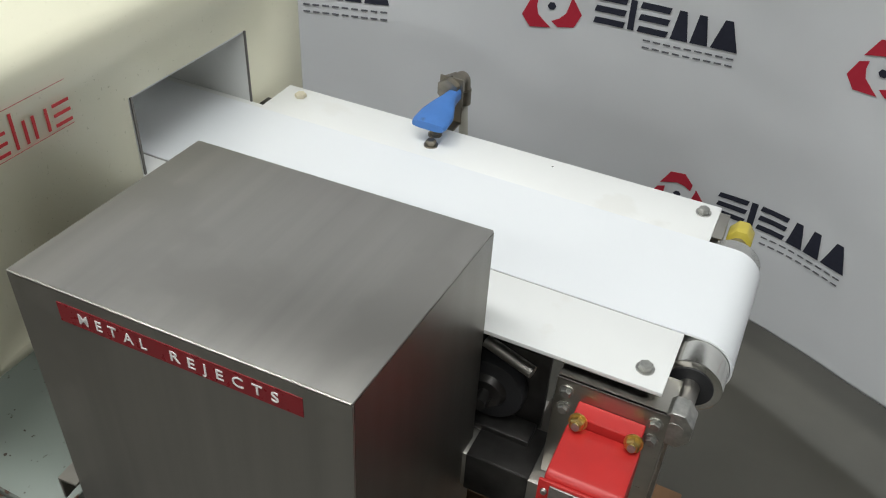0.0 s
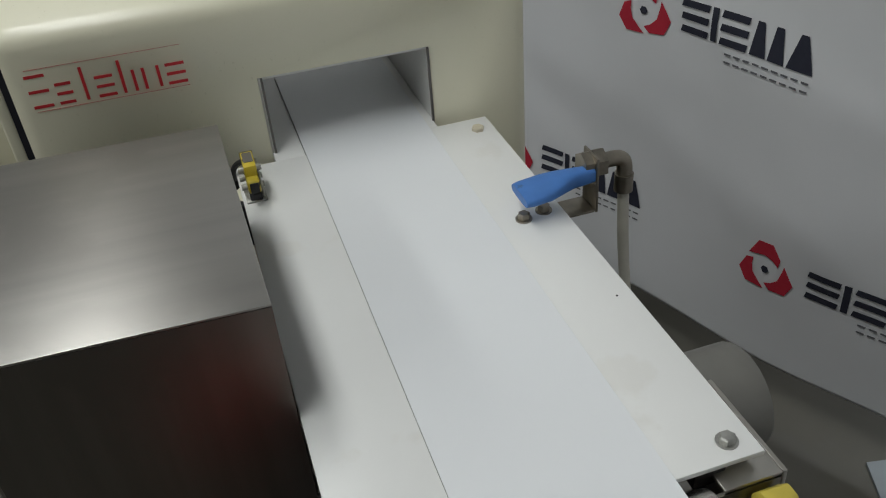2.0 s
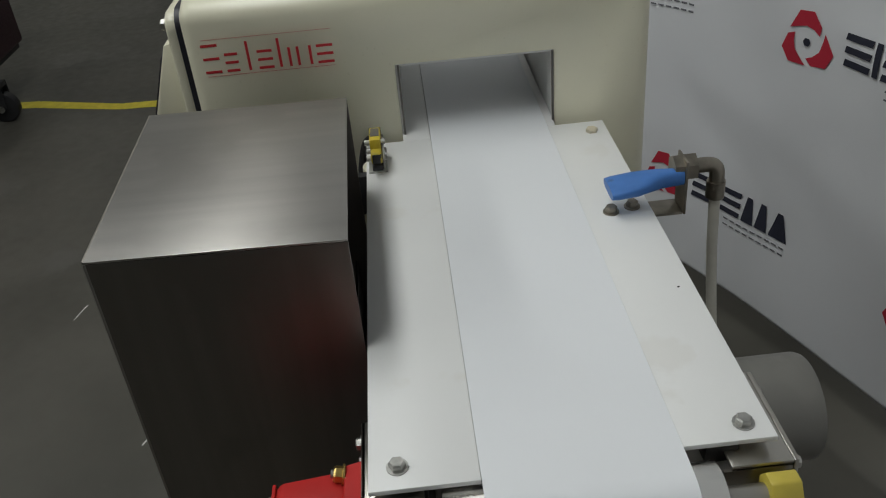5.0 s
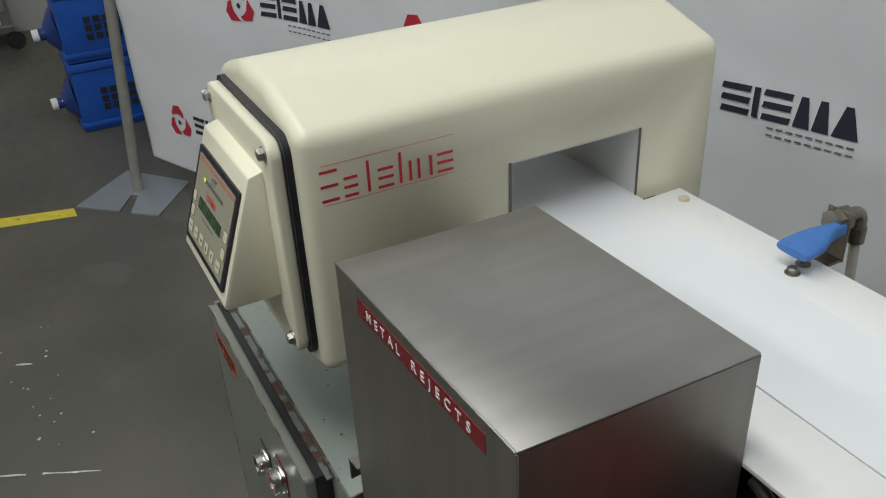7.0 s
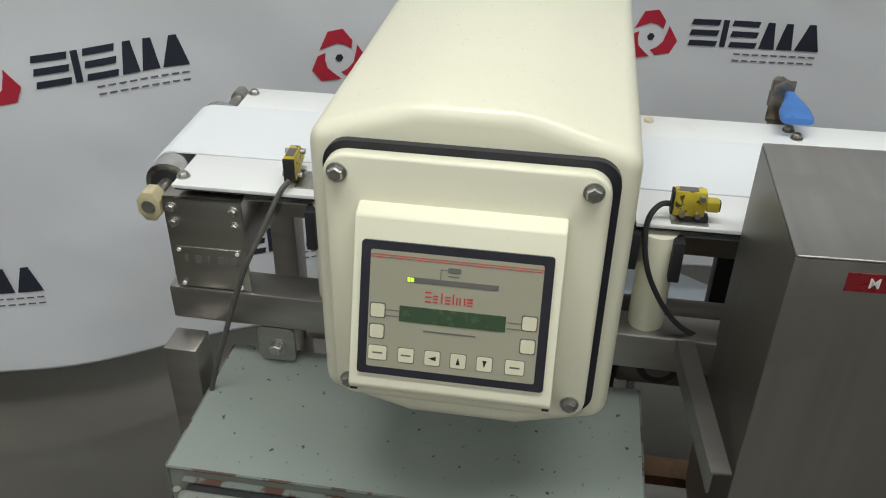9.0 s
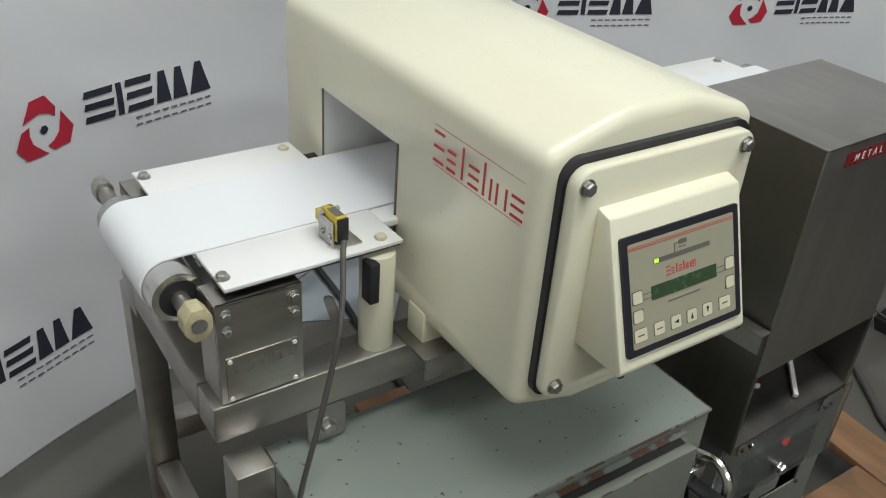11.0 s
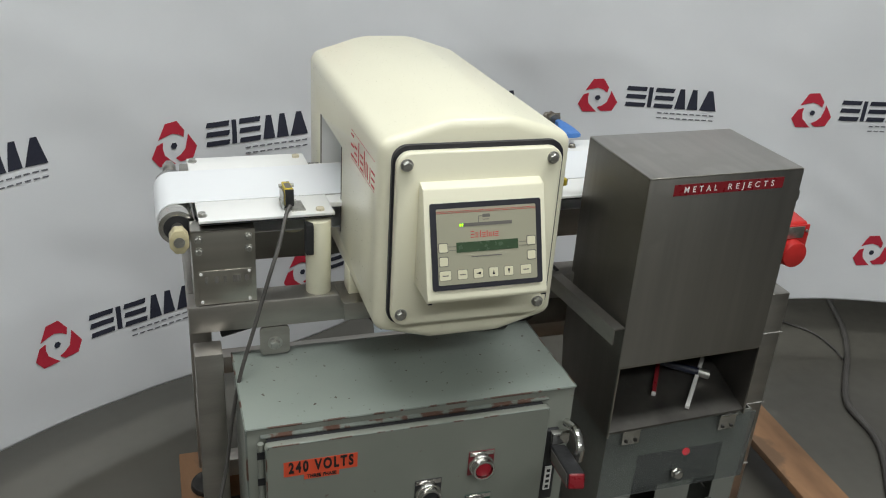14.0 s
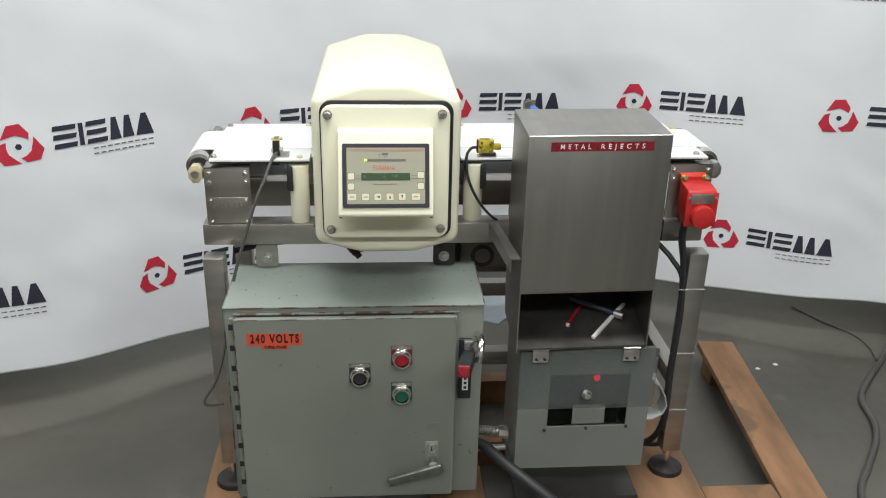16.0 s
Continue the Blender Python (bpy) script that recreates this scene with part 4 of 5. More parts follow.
letters("sticker_lettering", "THREE PHASE", 0.0085, Matrix.Translation((-0.943, DF0 - 0.0009, 0.5772)) @ FRONT, INK, st, 0.044, 0.0002, 1.0, 0.0003)
part("faint_plate", box(-0.637, -0.611, DF0 - 0.0005, DF0 - 0.0001, 0.374, 0.388), PANEL, door)
part("lock_plate", box(-0.641, -0.613, DF0 - 0.003, DF0 - 0.0001, 0.290, 0.342, 0.001), GREEN, door)
part("lock_barrel", rod((-0.627, DF0, 0.327), (-0.627, DF0 - 0.009, 0.327), 0.0115, 0.0105, 24, bevel=0.001), CHROME, door, "chrome lock barrel")
part("lock_slot", box(-0.6285, -0.6255, DF0 - 0.0096, DF0 - 0.0088, 0.322, 0.332), INK, door)
part("handle_shaft", rod((-0.624, DF0, 0.298), (-0.624, DF0 - 0.020, 0.296), 0.0085), CHROME, door)
hb = box(-0.060, 0.060, -0.007, 0.007, -0.0105, 0.0105, 0.004, 3)
hb.transform(Matrix.Translation((-0.661, DF0 - 0.024, 0.274)) @ Matrix.Rotation(radians(-17), 4, "Y"))
part("door_handle", hb, HANDLE, door, "worn dark steel lever handle")

EDGES = [[(KX0, KF - 0.0008, KT - 0.001), (-0.80, KF - 0.0008, KT - 0.001), (KX1, KF - 0.0008, KT - 0.001)], [(KX0 - 0.0008, KF, KT - 0.001), (KX0 - 0.0008, 0.42, KT - 0.001), (KX0 - 0.0008, 0.526, KT - 0.001)],
         [(KX1 + 0.0008, KF, KT - 0.001), (KX1 + 0.0008, 0.42, KT - 0.001), (KX1 + 0.0008, 0.526, KT - 0.001)], [(KX0, KF - 0.0002, KL + 0.01), (KX0, KF - 0.0002, 0.42), (KX0, KF - 0.0002, KT - 0.004)]]
for line in EDGES:
    part("worn_edge", hose(line, 0.0016, 6, 10), RUST, cab, "paint worn to rust along the edge")
DOOR_EDGES = [[(-1.0205, 0.2752, 0.6372), (-0.80, 0.2752, 0.6372), (-0.583, 0.2752, 0.6372)], [(-1.0225, 0.2752, 0.205), (-1.0225, 0.2752, 0.42), (-1.0225, 0.2752, 0.634)]]
for line in DOOR_EDGES:
    part("worn_edge", hose(line, 0.0011, 6, 10), RUST, door, "paint worn along the door's edge")

# disconnect switch on the cabinet flange
sw = thing("disconnect_switch", (-0.552, 0.31, 0.44), "black rotary disconnect lever with a red tip on a steel plate", "switch")
part("switch_plate", box(-0.571, -0.544, 0.300, 0.3098, 0.430, 0.572, 0.002), BLACK, sw)
part("switch_bracket", box(-0.563, -0.533, 0.286, 0.2995, 0.553, 0.574, 0.002), CHROME, sw)
part("lever_neck", hose([(-0.535, 0.300, 0.585), (-0.532, 0.272, 0.590), (-0.533, 0.250, 0.575), (-0.538, 0.243, 0.552)], 0.0075, 10, 5), CHROME, sw, "bright curved guard loop")
LEVER = Matrix.Translation((-0.552, 0.285, 0.540)) @ (Vector((-0.575, 0.172, 0.573)) - Vector((-0.552, 0.285, 0.540))).to_track_quat("Y", "Z").to_matrix().to_4x4()
for name, a, b, half, material in (("lever", 0.0, 0.116, 0.0130, BLACK), ("lever_tip", 0.1135, 0.1175, 0.0122, TAPE_RED)):
    lv = box(-half, half, a, b, -half, half, 0.003, 3)
    lv.transform(LEVER)
    part(name, lv, material, sw)
for name, x1, z0, z1, material in (("lever_stripe", 0.0136, -0.0118, -0.0092, TAPE_RED), ("lever_face", 0.0140, -0.0090, 0.0090, GREYINK)):
    lv = box(0.0125, x1, 0.012, 0.110, z0, z1)
    lv.transform(LEVER)
    part(name, lv, material, sw)
part("switch_legend", box(-0.563, -0.551, 0.2975, 0.2998, 0.452, 0.500), WHITE, sw)
for k in range(4):
    part("legend_bar", box(-0.560, -0.554, 0.2968, 0.2974, 0.456 + 0.011 * k, 0.462 + 0.011 * k), INK, sw)

wl = thing("bent_plastic_strap", (-0.12, 0.42, 0.30), "bent pale grey plastic strap beside the reject bin", "strap")
STRAP = [(-0.149, 0.412), (-0.120, 0.405), (-0.098, 0.388), (-0.083, 0.360), (-0.077, 0.335), (-0.084, 0.314), (-0.105, 0.302), (-0.149, 0.298)]
sb = bmesh.new()
rows = []
for k, (xa, za) in enumerate(STRAP):
    (x0, z0), (x1, z1) = STRAP[max(k - 1, 0)], STRAP[min(k + 1, len(STRAP) - 1)]
    ln = math.hypot(x1 - x0, z1 - z0)
    ox, oz = -(z1 - z0) / ln * 0.003, (x1 - x0) / ln * 0.003
    rows.append([sb.verts.new(v) for v in ((xa, 0.395, za), (xa, 0.440, za), (xa + ox, 0.440, za + oz), (xa + ox, 0.395, za + oz))])
for a, b in zip(rows, rows[1:]):
    for k in range(4):
        sb.faces.new((a[k], a[(k + 1) % 4], b[(k + 1) % 4], b[k]))
sb.faces.new(rows[0][::-1])
sb.faces.new(rows[-1])
bmesh.ops.recalc_face_normals(sb, faces=sb.faces[:])
part("strap", sb, STRAP_GREY, wl)

# ---- emergency stop box ----
stop = thing("emergency_stop_box", (-0.06, 0.45, 0.765), "red moulded emergency stop switch box with a round red cap", "switch box")
bm = prism([(0.437, 0.764), (0.437, 0.838), (0.442, 0.843), (0.4925, 0.849), (0.4925, 0.764)], "x", -0.079, -0.0145, 0.003, 2)
part("stop_body", bm, RED, stop)
part("cover_rim", box(-0.082, -0.0115, 0.4335, 0.4368, 0.762, 0.839, 0.0015), RED, stop)
part("mount_flange", prism([(0.4930, 0.842), (0.5085, 0.842), (0.5085, 0.861), (0.4930, 0.857)], "x", -0.076, -0.0175, 0.001, 1), RED, stop)
part("stop_cap", rod((-0.046, 0.4333, 0.787), (-0.046, 0.416, 0.787), 0.0262, 0.0248, 36, bevel=0.002), RED, stop, "round red stop cap")
part("stop_plate", box(-0.072, -0.024, 0.4312, 0.4333, 0.814, 0.837, 0.001), ZINC, stop, "grey metal plate with two screws")
for bx in (-0.076, -0.018):
    part("plate_screw", rod((bx, 0.4333, 0.827), (bx, 0.4305, 0.827), 0.0032, 0.0025, 12), ZINC, stop)
for bx in (-0.0705, -0.0225):
    nut = part("mount_nut", bolt((bx, 0.4928, 0.853), (0, -1, 0.25), 0.0066, 0.007, 0.0082), BRASS, stop, "brass mounting nut")
    part("stud_end", rod((bx, 0.4862, 0.8545), (bx, 0.4825, 0.8555), 0.0034, seg=12), ZINC, nut, "grey stud end")
cabl = thing("black_wiring", (-0.06, 0.45, 0.2), "black cable tied down the machine leg", "cable")
part("cable_run", hose([(-0.066, 0.465, 0.766), (-0.066, 0.468, 0.72), (-0.056, 0.462, 0.66), (-0.052, 0.455, 0.55), (-0.056, 0.452, 0.4), (-0.054, 0.455, 0.26), (-0.06, 0.50, 0.17), (-0.10, 0.53, 0.125)], 0.008, 8, 8), BLACK, cabl)
part("cable_run", hose([(-0.10, 0.52, 0.69), (-0.075, 0.49, 0.665), (-0.053, 0.464, 0.62), (-0.051, 0.462, 0.5), (-0.052, 0.466, 0.30), (-0.03, 0.50, 0.16), (-0.10, 0.56, 0.118)], 0.006, 8, 8), BLACK, cabl)
for z in (0.605, 0.44, 0.285):
    part("cable_tie", box(-0.064, -0.003, 0.4502, 0.4516, z, z + 0.0018), STRAP_GREY, cabl)

# ---- air nozzle ----
noz = thing("air_nozzle", (-0.36, 0.80, 0.8935), "flat blue air nozzle on a steel angle beside the belt", "air nozzle")
part("nozzle_base", box(-0.369, -0.341, 0.772, 0.838, 0.8838, 0.8866, 0.0006), NOZZLE_STEEL, noz)
part("nozzle_upright", box(-0.370, -0.340, 0.8385, 0.8410, 0.8838, 0.943, 0.0006), NOZZLE_STEEL, noz)
bm = bmesh.new()
secs = [(0.852, 0.0085, 0.0085, 0.930), (0.838, 0.0095, 0.0095, 0.930), (0.826, 0.012, 0.0095, 0.930), (0.812, 0.019, 0.0085, 0.929), (0.797, 0.0255, 0.007, 0.927), (0.775, 0.027, 0.0055, 0.925), (0.768, 0.025, 0.005, 0.9245)]
rows = []
for y, a, b, z in [(0.838 - (0.852 - y) * 0.90, a * 0.78, b * 0.92, z - 0.006) for y, a, b, z in secs]:
    rows.append([bm.verts.new((-0.348 + a * math.copysign(abs(math.cos(t)) ** 0.6, math.cos(t)), y, z + b * math.copysign(abs(math.sin(t)) ** 0.6, math.sin(t)))) for t in [2 * math.pi * k / 20 for k in range(20)]])
for a, b in zip(rows, rows[1:]):
    for k in range(20):
        bm.faces.new((a[k], a[(k + 1) % 20], b[(k + 1) % 20], b[k]))
bm.faces.new(rows[0])
bm.faces.new(rows[-1][::-1])
part("nozzle_body", bm, BLUE, noz, "scuffed blue plastic fan nozzle", smooth=60)
part("nozzle_nut", rod((-0.356, 0.8385, 0.930), (-0.356, 0.829, 0.930), 0.014, seg=6), NOZZLE_STEEL, noz)
part("nozzle_nut", rod((-0.356, 0.841, 0.930), (-0.356, 0.852, 0.930), 0.0145, seg=6), NOZZLE_STEEL, noz)
bm = hose([(-0.356, 0.852, 0.930), (-0.356, 0.865, 0.930), (-0.355, 0.872, 0.928), (-0.354, 0.875, 0.920), (-0.354, 0.875, 0.898)], 0.0078, 14, 6)
part("elbow", bm, NOZZLE_STEEL, noz, "metal elbow fitting")
part("elbow_collar", rod((-0.354, 0.875, 0.912), (-0.354, 0.875, 0.893), 0.0095, seg=18), NOZZLE_STEEL, noz)
part("hose", hose([(-0.354, 0.875, 0.895), (-0.349, 0.876, 0.83), (-0.338, 0.878, 0.76), (-0.328, 0.882, 0.70), (-0.326, 0.890, 0.650)], 0.0058, 12, 8), HOSE, noz, "milky air hose")
for bx, by in ((-0.344, 0.765), (-0.350, 0.788)):
    part("nozzle_bolt", bolt((bx, by, 0.8936), (0, 0, 1), 0.0062, 0.006, 0.0082), NOZZLE_STEEL, noz)
valve = thing("air_valve", (-0.37, 0.90, 0.5), "black air valve bolted behind the stand", "valve")
part("valve_body", box(-0.385, -0.305, 0.8845, 0.915, 0.50, 0.652, 0.003), BLACK, valve)

# ---- photo sensors ----
def sensor(bx, by, yaw, label):
    """A small square sensor on a bracket, looking along its own x."""
    th = thing("photo_sensor", (bx, by, 0.8935), label, "sensor", "photo sensors")
    m = Matrix.Translation((bx, by, 0.8935)) @ Matrix.Rotation(radians(yaw), 4, "Z") @ Matrix.Scale(1.06, 4)
    def put(name, bm, material, parent=th, lab=""):
        bm.transform(m)
        return part(name, bm, material, parent, lab)
    put("bracket", box(-0.019, 0.019, -0.0100 if yaw == 0 else -0.0245, 0.0100 if yaw == 0 else -0.0035, 0.0002, 0.0022, 0.0005), ZINC)
    put("bracket_wall", box(-0.015, 0.015, 0.0066, 0.0082, 0.0022, 0.0300, 0.0004), ZINC)
    body = put("sensor_body", box(-0.019, 0.013, -0.0060, 0.0060, 0.0085, 0.0370, 0.0015), YELLOW, th, "scuffed yellow sensor body")
    put("lens_barrel", box(0.013, 0.027, -0.0058, 0.0058, 0.0145, 0.0275, 0.0025, 3), YELLOW)
    put("lens_face", box(0.0268, 0.0276, -0.0042, 0.0042, 0.0155, 0.0262, 0.001), BLACK)
    put("foot_block", box(-0.010, 0.018, -0.0058, 0.0058, 0.0022, 0.0085, 0.001), BLACK)
    put("sensor_back", box(-0.0215, -0.019, -0.0064, 0.0064, 0.0095, 0.0360, 0.0008), BLACK)
    put("sensor_window", box(-0.015, 0.004, -0.0046, 0.0046, 0.0369, 0.0374), GREYINK)
    for sx, sz in ((0.008, 0.032), (0.006, 0.012), (-0.010, 0.013)):
        put("sensor_screw", rod((sx, -0.0115, sz), (sx, 0.0105, sz), 0.0030, seg=10), ZINC)
    return th


sr = sensor(-0.503, 0.530, 0, "yellow photo sensor on a steel foot by the hood")
part("sensor_cable", hose([(-0.524, 0.530, 0.914), (-0.537, 0.525, 0.914), (-0.548, 0.515, 0.902), (-0.549, 0.507, 0.874), (-0.540, 0.502, 0.838), (-0.520, 0.500, 0.800), (-0.496, 0.503, 0.770), (-0.470, 0.52, 0.745)], 0.0032, 8, 8), BLACK, sr)
sl = sensor(-0.952, 0.550, 92, "yellow photo sensor on a steel foot at the belt edge")
part("sensor_cable", hose([(-0.951, 0.526, 0.906), (-0.960, 0.512, 0.895), (-0.975, 0.485, 0.86), (-0.993, 0.465, 0.82), (-1.020, 0.452, 0.74), (-1.045, 0.446, 0.66), (-1.062, 0.440, 0.58), (-1.075, 0.430, 0.50), (-1.095, 0.410, 0.43), (-1.122, 0.40, 0.385), (-1.118, 0.40, 0.370), (-1.085, 0.41, 0.365)], 0.0032, 8, 8), CABLE, sl)

# ---- drives under the belt ----
mot = thing("drive_motor", (-0.15, 0.88, 0.84), "grey round drive motor behind the belt", "motor")
part("motor_can", rod((-0.175, 0.838, 0.765), (-0.175, 0.911, 0.765), 0.050, seg=44, bevel=0.006), MOTOR, mot)
part("motor_flange", box(-0.218, -0.132, 0.8205, 0.8375, 0.753, 0.815, 0.003), DARK, mot)
part("motor_end", rod((-0.175, 0.9112, 0.765), (-0.175, 0.915, 0.765), 0.036, seg=32, bevel=0.001), BLACK, mot)
gear = thing("gear_motor", (-0.48, 0.66, 0.58), "brown-grey gear motor under the stand with a round plate", "motor")
part("gear_case", rod((-0.545, 0.66, 0.625), (-0.37, 0.66, 0.625), 0.060, seg=36, bevel=0.006), BRASSY, gear)
part("gear_flange", box(-0.57, -0.545, 0.60, 0.72, 0.56, 0.7025, 0.004), DARK, gear)
part("round_plate", rod((-0.492, 0.601, 0.63), (-0.492, 0.597, 0.63), 0.028, seg=32), DARK, gear, "round dark maker's plate")
part("plate_centre", rod((-0.492, 0.597, 0.63), (-0.492, 0.596, 0.63), 0.018, seg=32), GREYINK, gear)
dv = thing("drive_bearing", (-0.16, 0.55, 0.79), "black greasy bearing block and drive shaft beside the stand", "bearing")
part("bearing_plate", box(-0.225, -0.115, 0.553, 0.560, 0.7525, 0.850, 0.002), DARK, dv)
part("bearing_ring", rod((-0.168, 0.5525, 0.800), (-0.168, 0.536, 0.800), 0.036, seg=36, bevel=0.003), BLACK, dv)
part("bearing_cap", rod((-0.168, 0.536, 0.800), (-0.168, 0.530, 0.800), 0.020, 0.016, 28), DARK, dv)
part("shaft", rod((-0.168, 0.530, 0.800), (-0.168, 0.515, 0.800), 0.007), DARK, dv)
# added dark sheets over the front rail, standing in for its shade
part("rail_dark_sheet", box(-0.166, -0.104, 0.492, 0.5515, 0.7525, 0.7560, 0.001), DARK, dv, "dark sheet added over the rail to darken it")
part("rail_dark_face", box(-0.166, -0.104, 0.4905, 0.4918, 0.706, 0.7560, 0.0005), DARK, dv)
part("clamp_bolt", rod((-0.175, 0.54, 0.858), (-0.125, 0.53, 0.850), 0.006), TUBE, dv)
part("tie_bar", box(-0.22, -0.118, 0.525, 0.552, 0.7525, 0.762, 0.002), DARK, dv)

# ---- cables and conduit ----
con = thing("power_cable", (-0.5, 0.42, 0.2), "thick black power cable leaving the cabinet", "cable")
part("cable_run", hose([(-0.522, 0.40, 0.245), (-0.50, 0.38, 0.250), (-0.45, 0.32, 0.235), (-0.38, 0.27, 0.20), (-0.30, 0.235, 0.145), (-0.24, 0.205, 0.115), (-0.16, 0.12, 0.06), (-0.10, 0.02, 0.014), (0.0, -0.2, 0.012)], 0.013, 12, 8), BLACK, con)
cdt = thing("flexible_conduit", (-0.48, 0.42, 0.26), "ribbed grey metal conduit between cabinet and bin", "conduit")
part("conduit", hose([(-0.524, 0.40, 0.282), (-0.49, 0.395, 0.280), (-0.45, 0.395, 0.275), (-0.4415, 0.395, 0.275)], 0.0105, 12, 14, ribs=0.12), ZINC, cdt)
part("conduit_nut", rod((-0.465, 0.395, 0.276), (-0.443, 0.395, 0.275), 0.0155, seg=8), CHROME, cdt)
cd2 = thing("thin_conduit", (-0.48, 0.42, 0.21), "thin ribbed metal conduit between cabinet and bin", "conduit")
part("conduit", hose([(-0.524, 0.42, 0.215), (-0.49, 0.42, 0.213), (-0.441, 0.42, 0.215)], 0.007, 10, 16, ribs=0.14), ZINC, cd2)
bc = thing("frame_cable", (-0.8, 0.56, 0.69), "black cable looped under the front rail", "cable")
part("cable_run", hose([(-1.06, 0.57, 0.66), (-0.99, 0.56, 0.682), (-0.93, 0.555, 0.690), (-0.86, 0.56, 0.697), (-0.80, 0.57, 0.690), (-0.79, 0.58, 0.665), (-0.77, 0.58, 0.690), (-0.72, 0.59, 0.695)], 0.007, 10, 8), BLACK, bc)

gland = thing("cable_gland", (-0.79, 0.575, 0.655), "dark red and black cable gland hanging under the rail", "cable gland")
part("gland_body", rod((-0.800, 0.570, 0.672), (-0.785, 0.566, 0.652), 0.0115, 0.0095, 16, bevel=0.001), MAROON, gland)
part("gland_nut", rod((-0.785, 0.566, 0.652), (-0.779, 0.564, 0.644), 0.0085, seg=6), BLACK, gland)

# ---- pallet ----
pallet = thing("wooden_pallet", (-0.4, 0.7, 0), "orange-brown worn wooden pallet under the machine", "pallet")
for k, (x0, x1) in enumerate(((-1.150, -1.062), (-0.62, -0.49), (-0.125, 0.038))):
    part("deck_board", box(x0, x1, 0.30, (0.99, 1.085, 1.095)[k], 0.078, 0.1, 0.003), WOOD, pallet)
end_board = box(-0.056, 0.056, -0.41, 0.40, 0.078, 0.1, 0.003)
end_board.transform(Matrix.Translation((0.305, 0.706, 0)) @ Matrix.Rotation(radians(-4.5), 4, "Z"))
part("deck_board", end_board, WOOD, pallet)
part("lead_board", box(0.0385, 0.218, 0.30, 0.400, 0.078, 0.0995, 0.003), WOOD, pallet)
for y0, y1, x1 in ((0.33, 0.385, 0.325), (0.93, 0.985, 0.025), (0.63, 0.685, 0.025)):
    part("stringer", box(-1.145, x1, y0, y1, 0.0, 0.0775, 0.003), WOOD, pallet)
part("block", box(0.295, 0.385, 1.00, 1.08, 0.0, 0.0775, 0.003), WOOD, pallet)
mat_b = thing("black_board", (-0.27, 0.42, 0.1), "black painted board under the bin", "board")
part("board", box(-0.42, -0.13, 0.36, 0.62, 0.1005, 0.112, 0.002), DARKWOOD, mat_b)

# ---- floor things ----
fs = thing("floor_sheet", (-0.4, 1.58, 0), "slotted blue-grey steel plate lying under the curtain", "sheet")
part("sheet", prism([(-0.545, 1.535), (-0.466, 1.503), (-0.440, 1.596), (-0.430, 1.609), (-0.416, 1.608), (-0.410, 1.594), (-0.436, 1.492), (-0.318, 1.42), (-0.22, 1.545), (-0.165, 1.695), (-0.36, 1.82), (-0.50, 1.76)], "z", 0.0, 0.006), BASEPLATE, fs)
bk = thing("black_floor_cable", (-0.41, 1.4, 0), "black cable lying over the slotted steel plate", "cable")
part("cable_run", hose([(-0.44, 1.16, 0.009), (-0.43, 1.30, 0.009), (-0.417, 1.424, 0.011), (-0.401, 1.556, 0.0155), (-0.389, 1.721, 0.0155), (-0.38, 1.86, 0.011), (-0.36, 2.2, 0.009)], 0.009, 10, 8), BLACK, bk)
fc = thing("floor_cable", (0.7, 0.9, 0), "dull dark grey cable lying across the concrete floor", "cable")
part("cable_run", hose([(1.30, 1.72, 0.009), (1.17, 1.52, 0.009), (1.05, 1.29, 0.009), (0.93, 1.13, 0.009), (0.82, 1.01, 0.009), (0.735, 0.90, 0.009), (0.705, 0.77, 0.009), (0.66, 0.68, 0.009), (0.57, 0.56, 0.009), (0.50, 0.46, 0.009), (0.43, 0.25, 0.009), (0.37, 0.0, 0.009)], 0.0095, 10, 8), CABLE, fc)
part("cable_run", hose([(0.80, 1.52, 0.005), (0.86, 1.40, 0.005), (0.925, 1.30, 0.005), (0.93, 1.20, 0.005), (0.91, 1.125, 0.005)], 0.004, 8, 6), CABLE, fc)
tray = thing("plastic_tray", (0.908, 0.695, 0), "small black plastic tray on the floor", "tray")
bm = bmesh.new()
rows = []
for z, a, b in ((0.0, 0.036, 0.055), (0.042, 0.046, 0.066), (0.042, 0.043, 0.063), (0.004, 0.034, 0.053)):
    rows.append([bm.verts.new((sx * a, sy * b, z)) for sx, sy in ((-1, -1), (1, -1), (1, 1), (-1, 1))])
for a, b in zip(rows, rows[1:]):
    for k in range(4):
        bm.faces.new((a[k], a[(k + 1) % 4], b[(k + 1) % 4], b[k]))
bm.faces.new(rows[0][::-1])
bm.faces.new(rows[-1])
bm.transform(Matrix.Translation((0.912, 0.697, 0)) @ Matrix.Rotation(radians(9), 4, "Z"))
part("tray_shell", bm, BLACK, tray)
tcb = thing("thin_floor_cable", (0.90, 0.70, 0), "thin dark cable lying over the plastic tray", "cable")
part("cable_run", hose([(0.925, 0.95, 0.004), (0.94, 0.88, 0.004), (0.935, 0.82, 0.010), (0.905, 0.782, 0.038), (0.880, 0.755, 0.0465), (0.876, 0.69, 0.046), (0.868, 0.635, 0.046), (0.85, 0.60, 0.02), (0.835, 0.55, 0.004), (0.83, 0.48, 0.004)], 0.0035, 8, 6), CABLE, tcb)
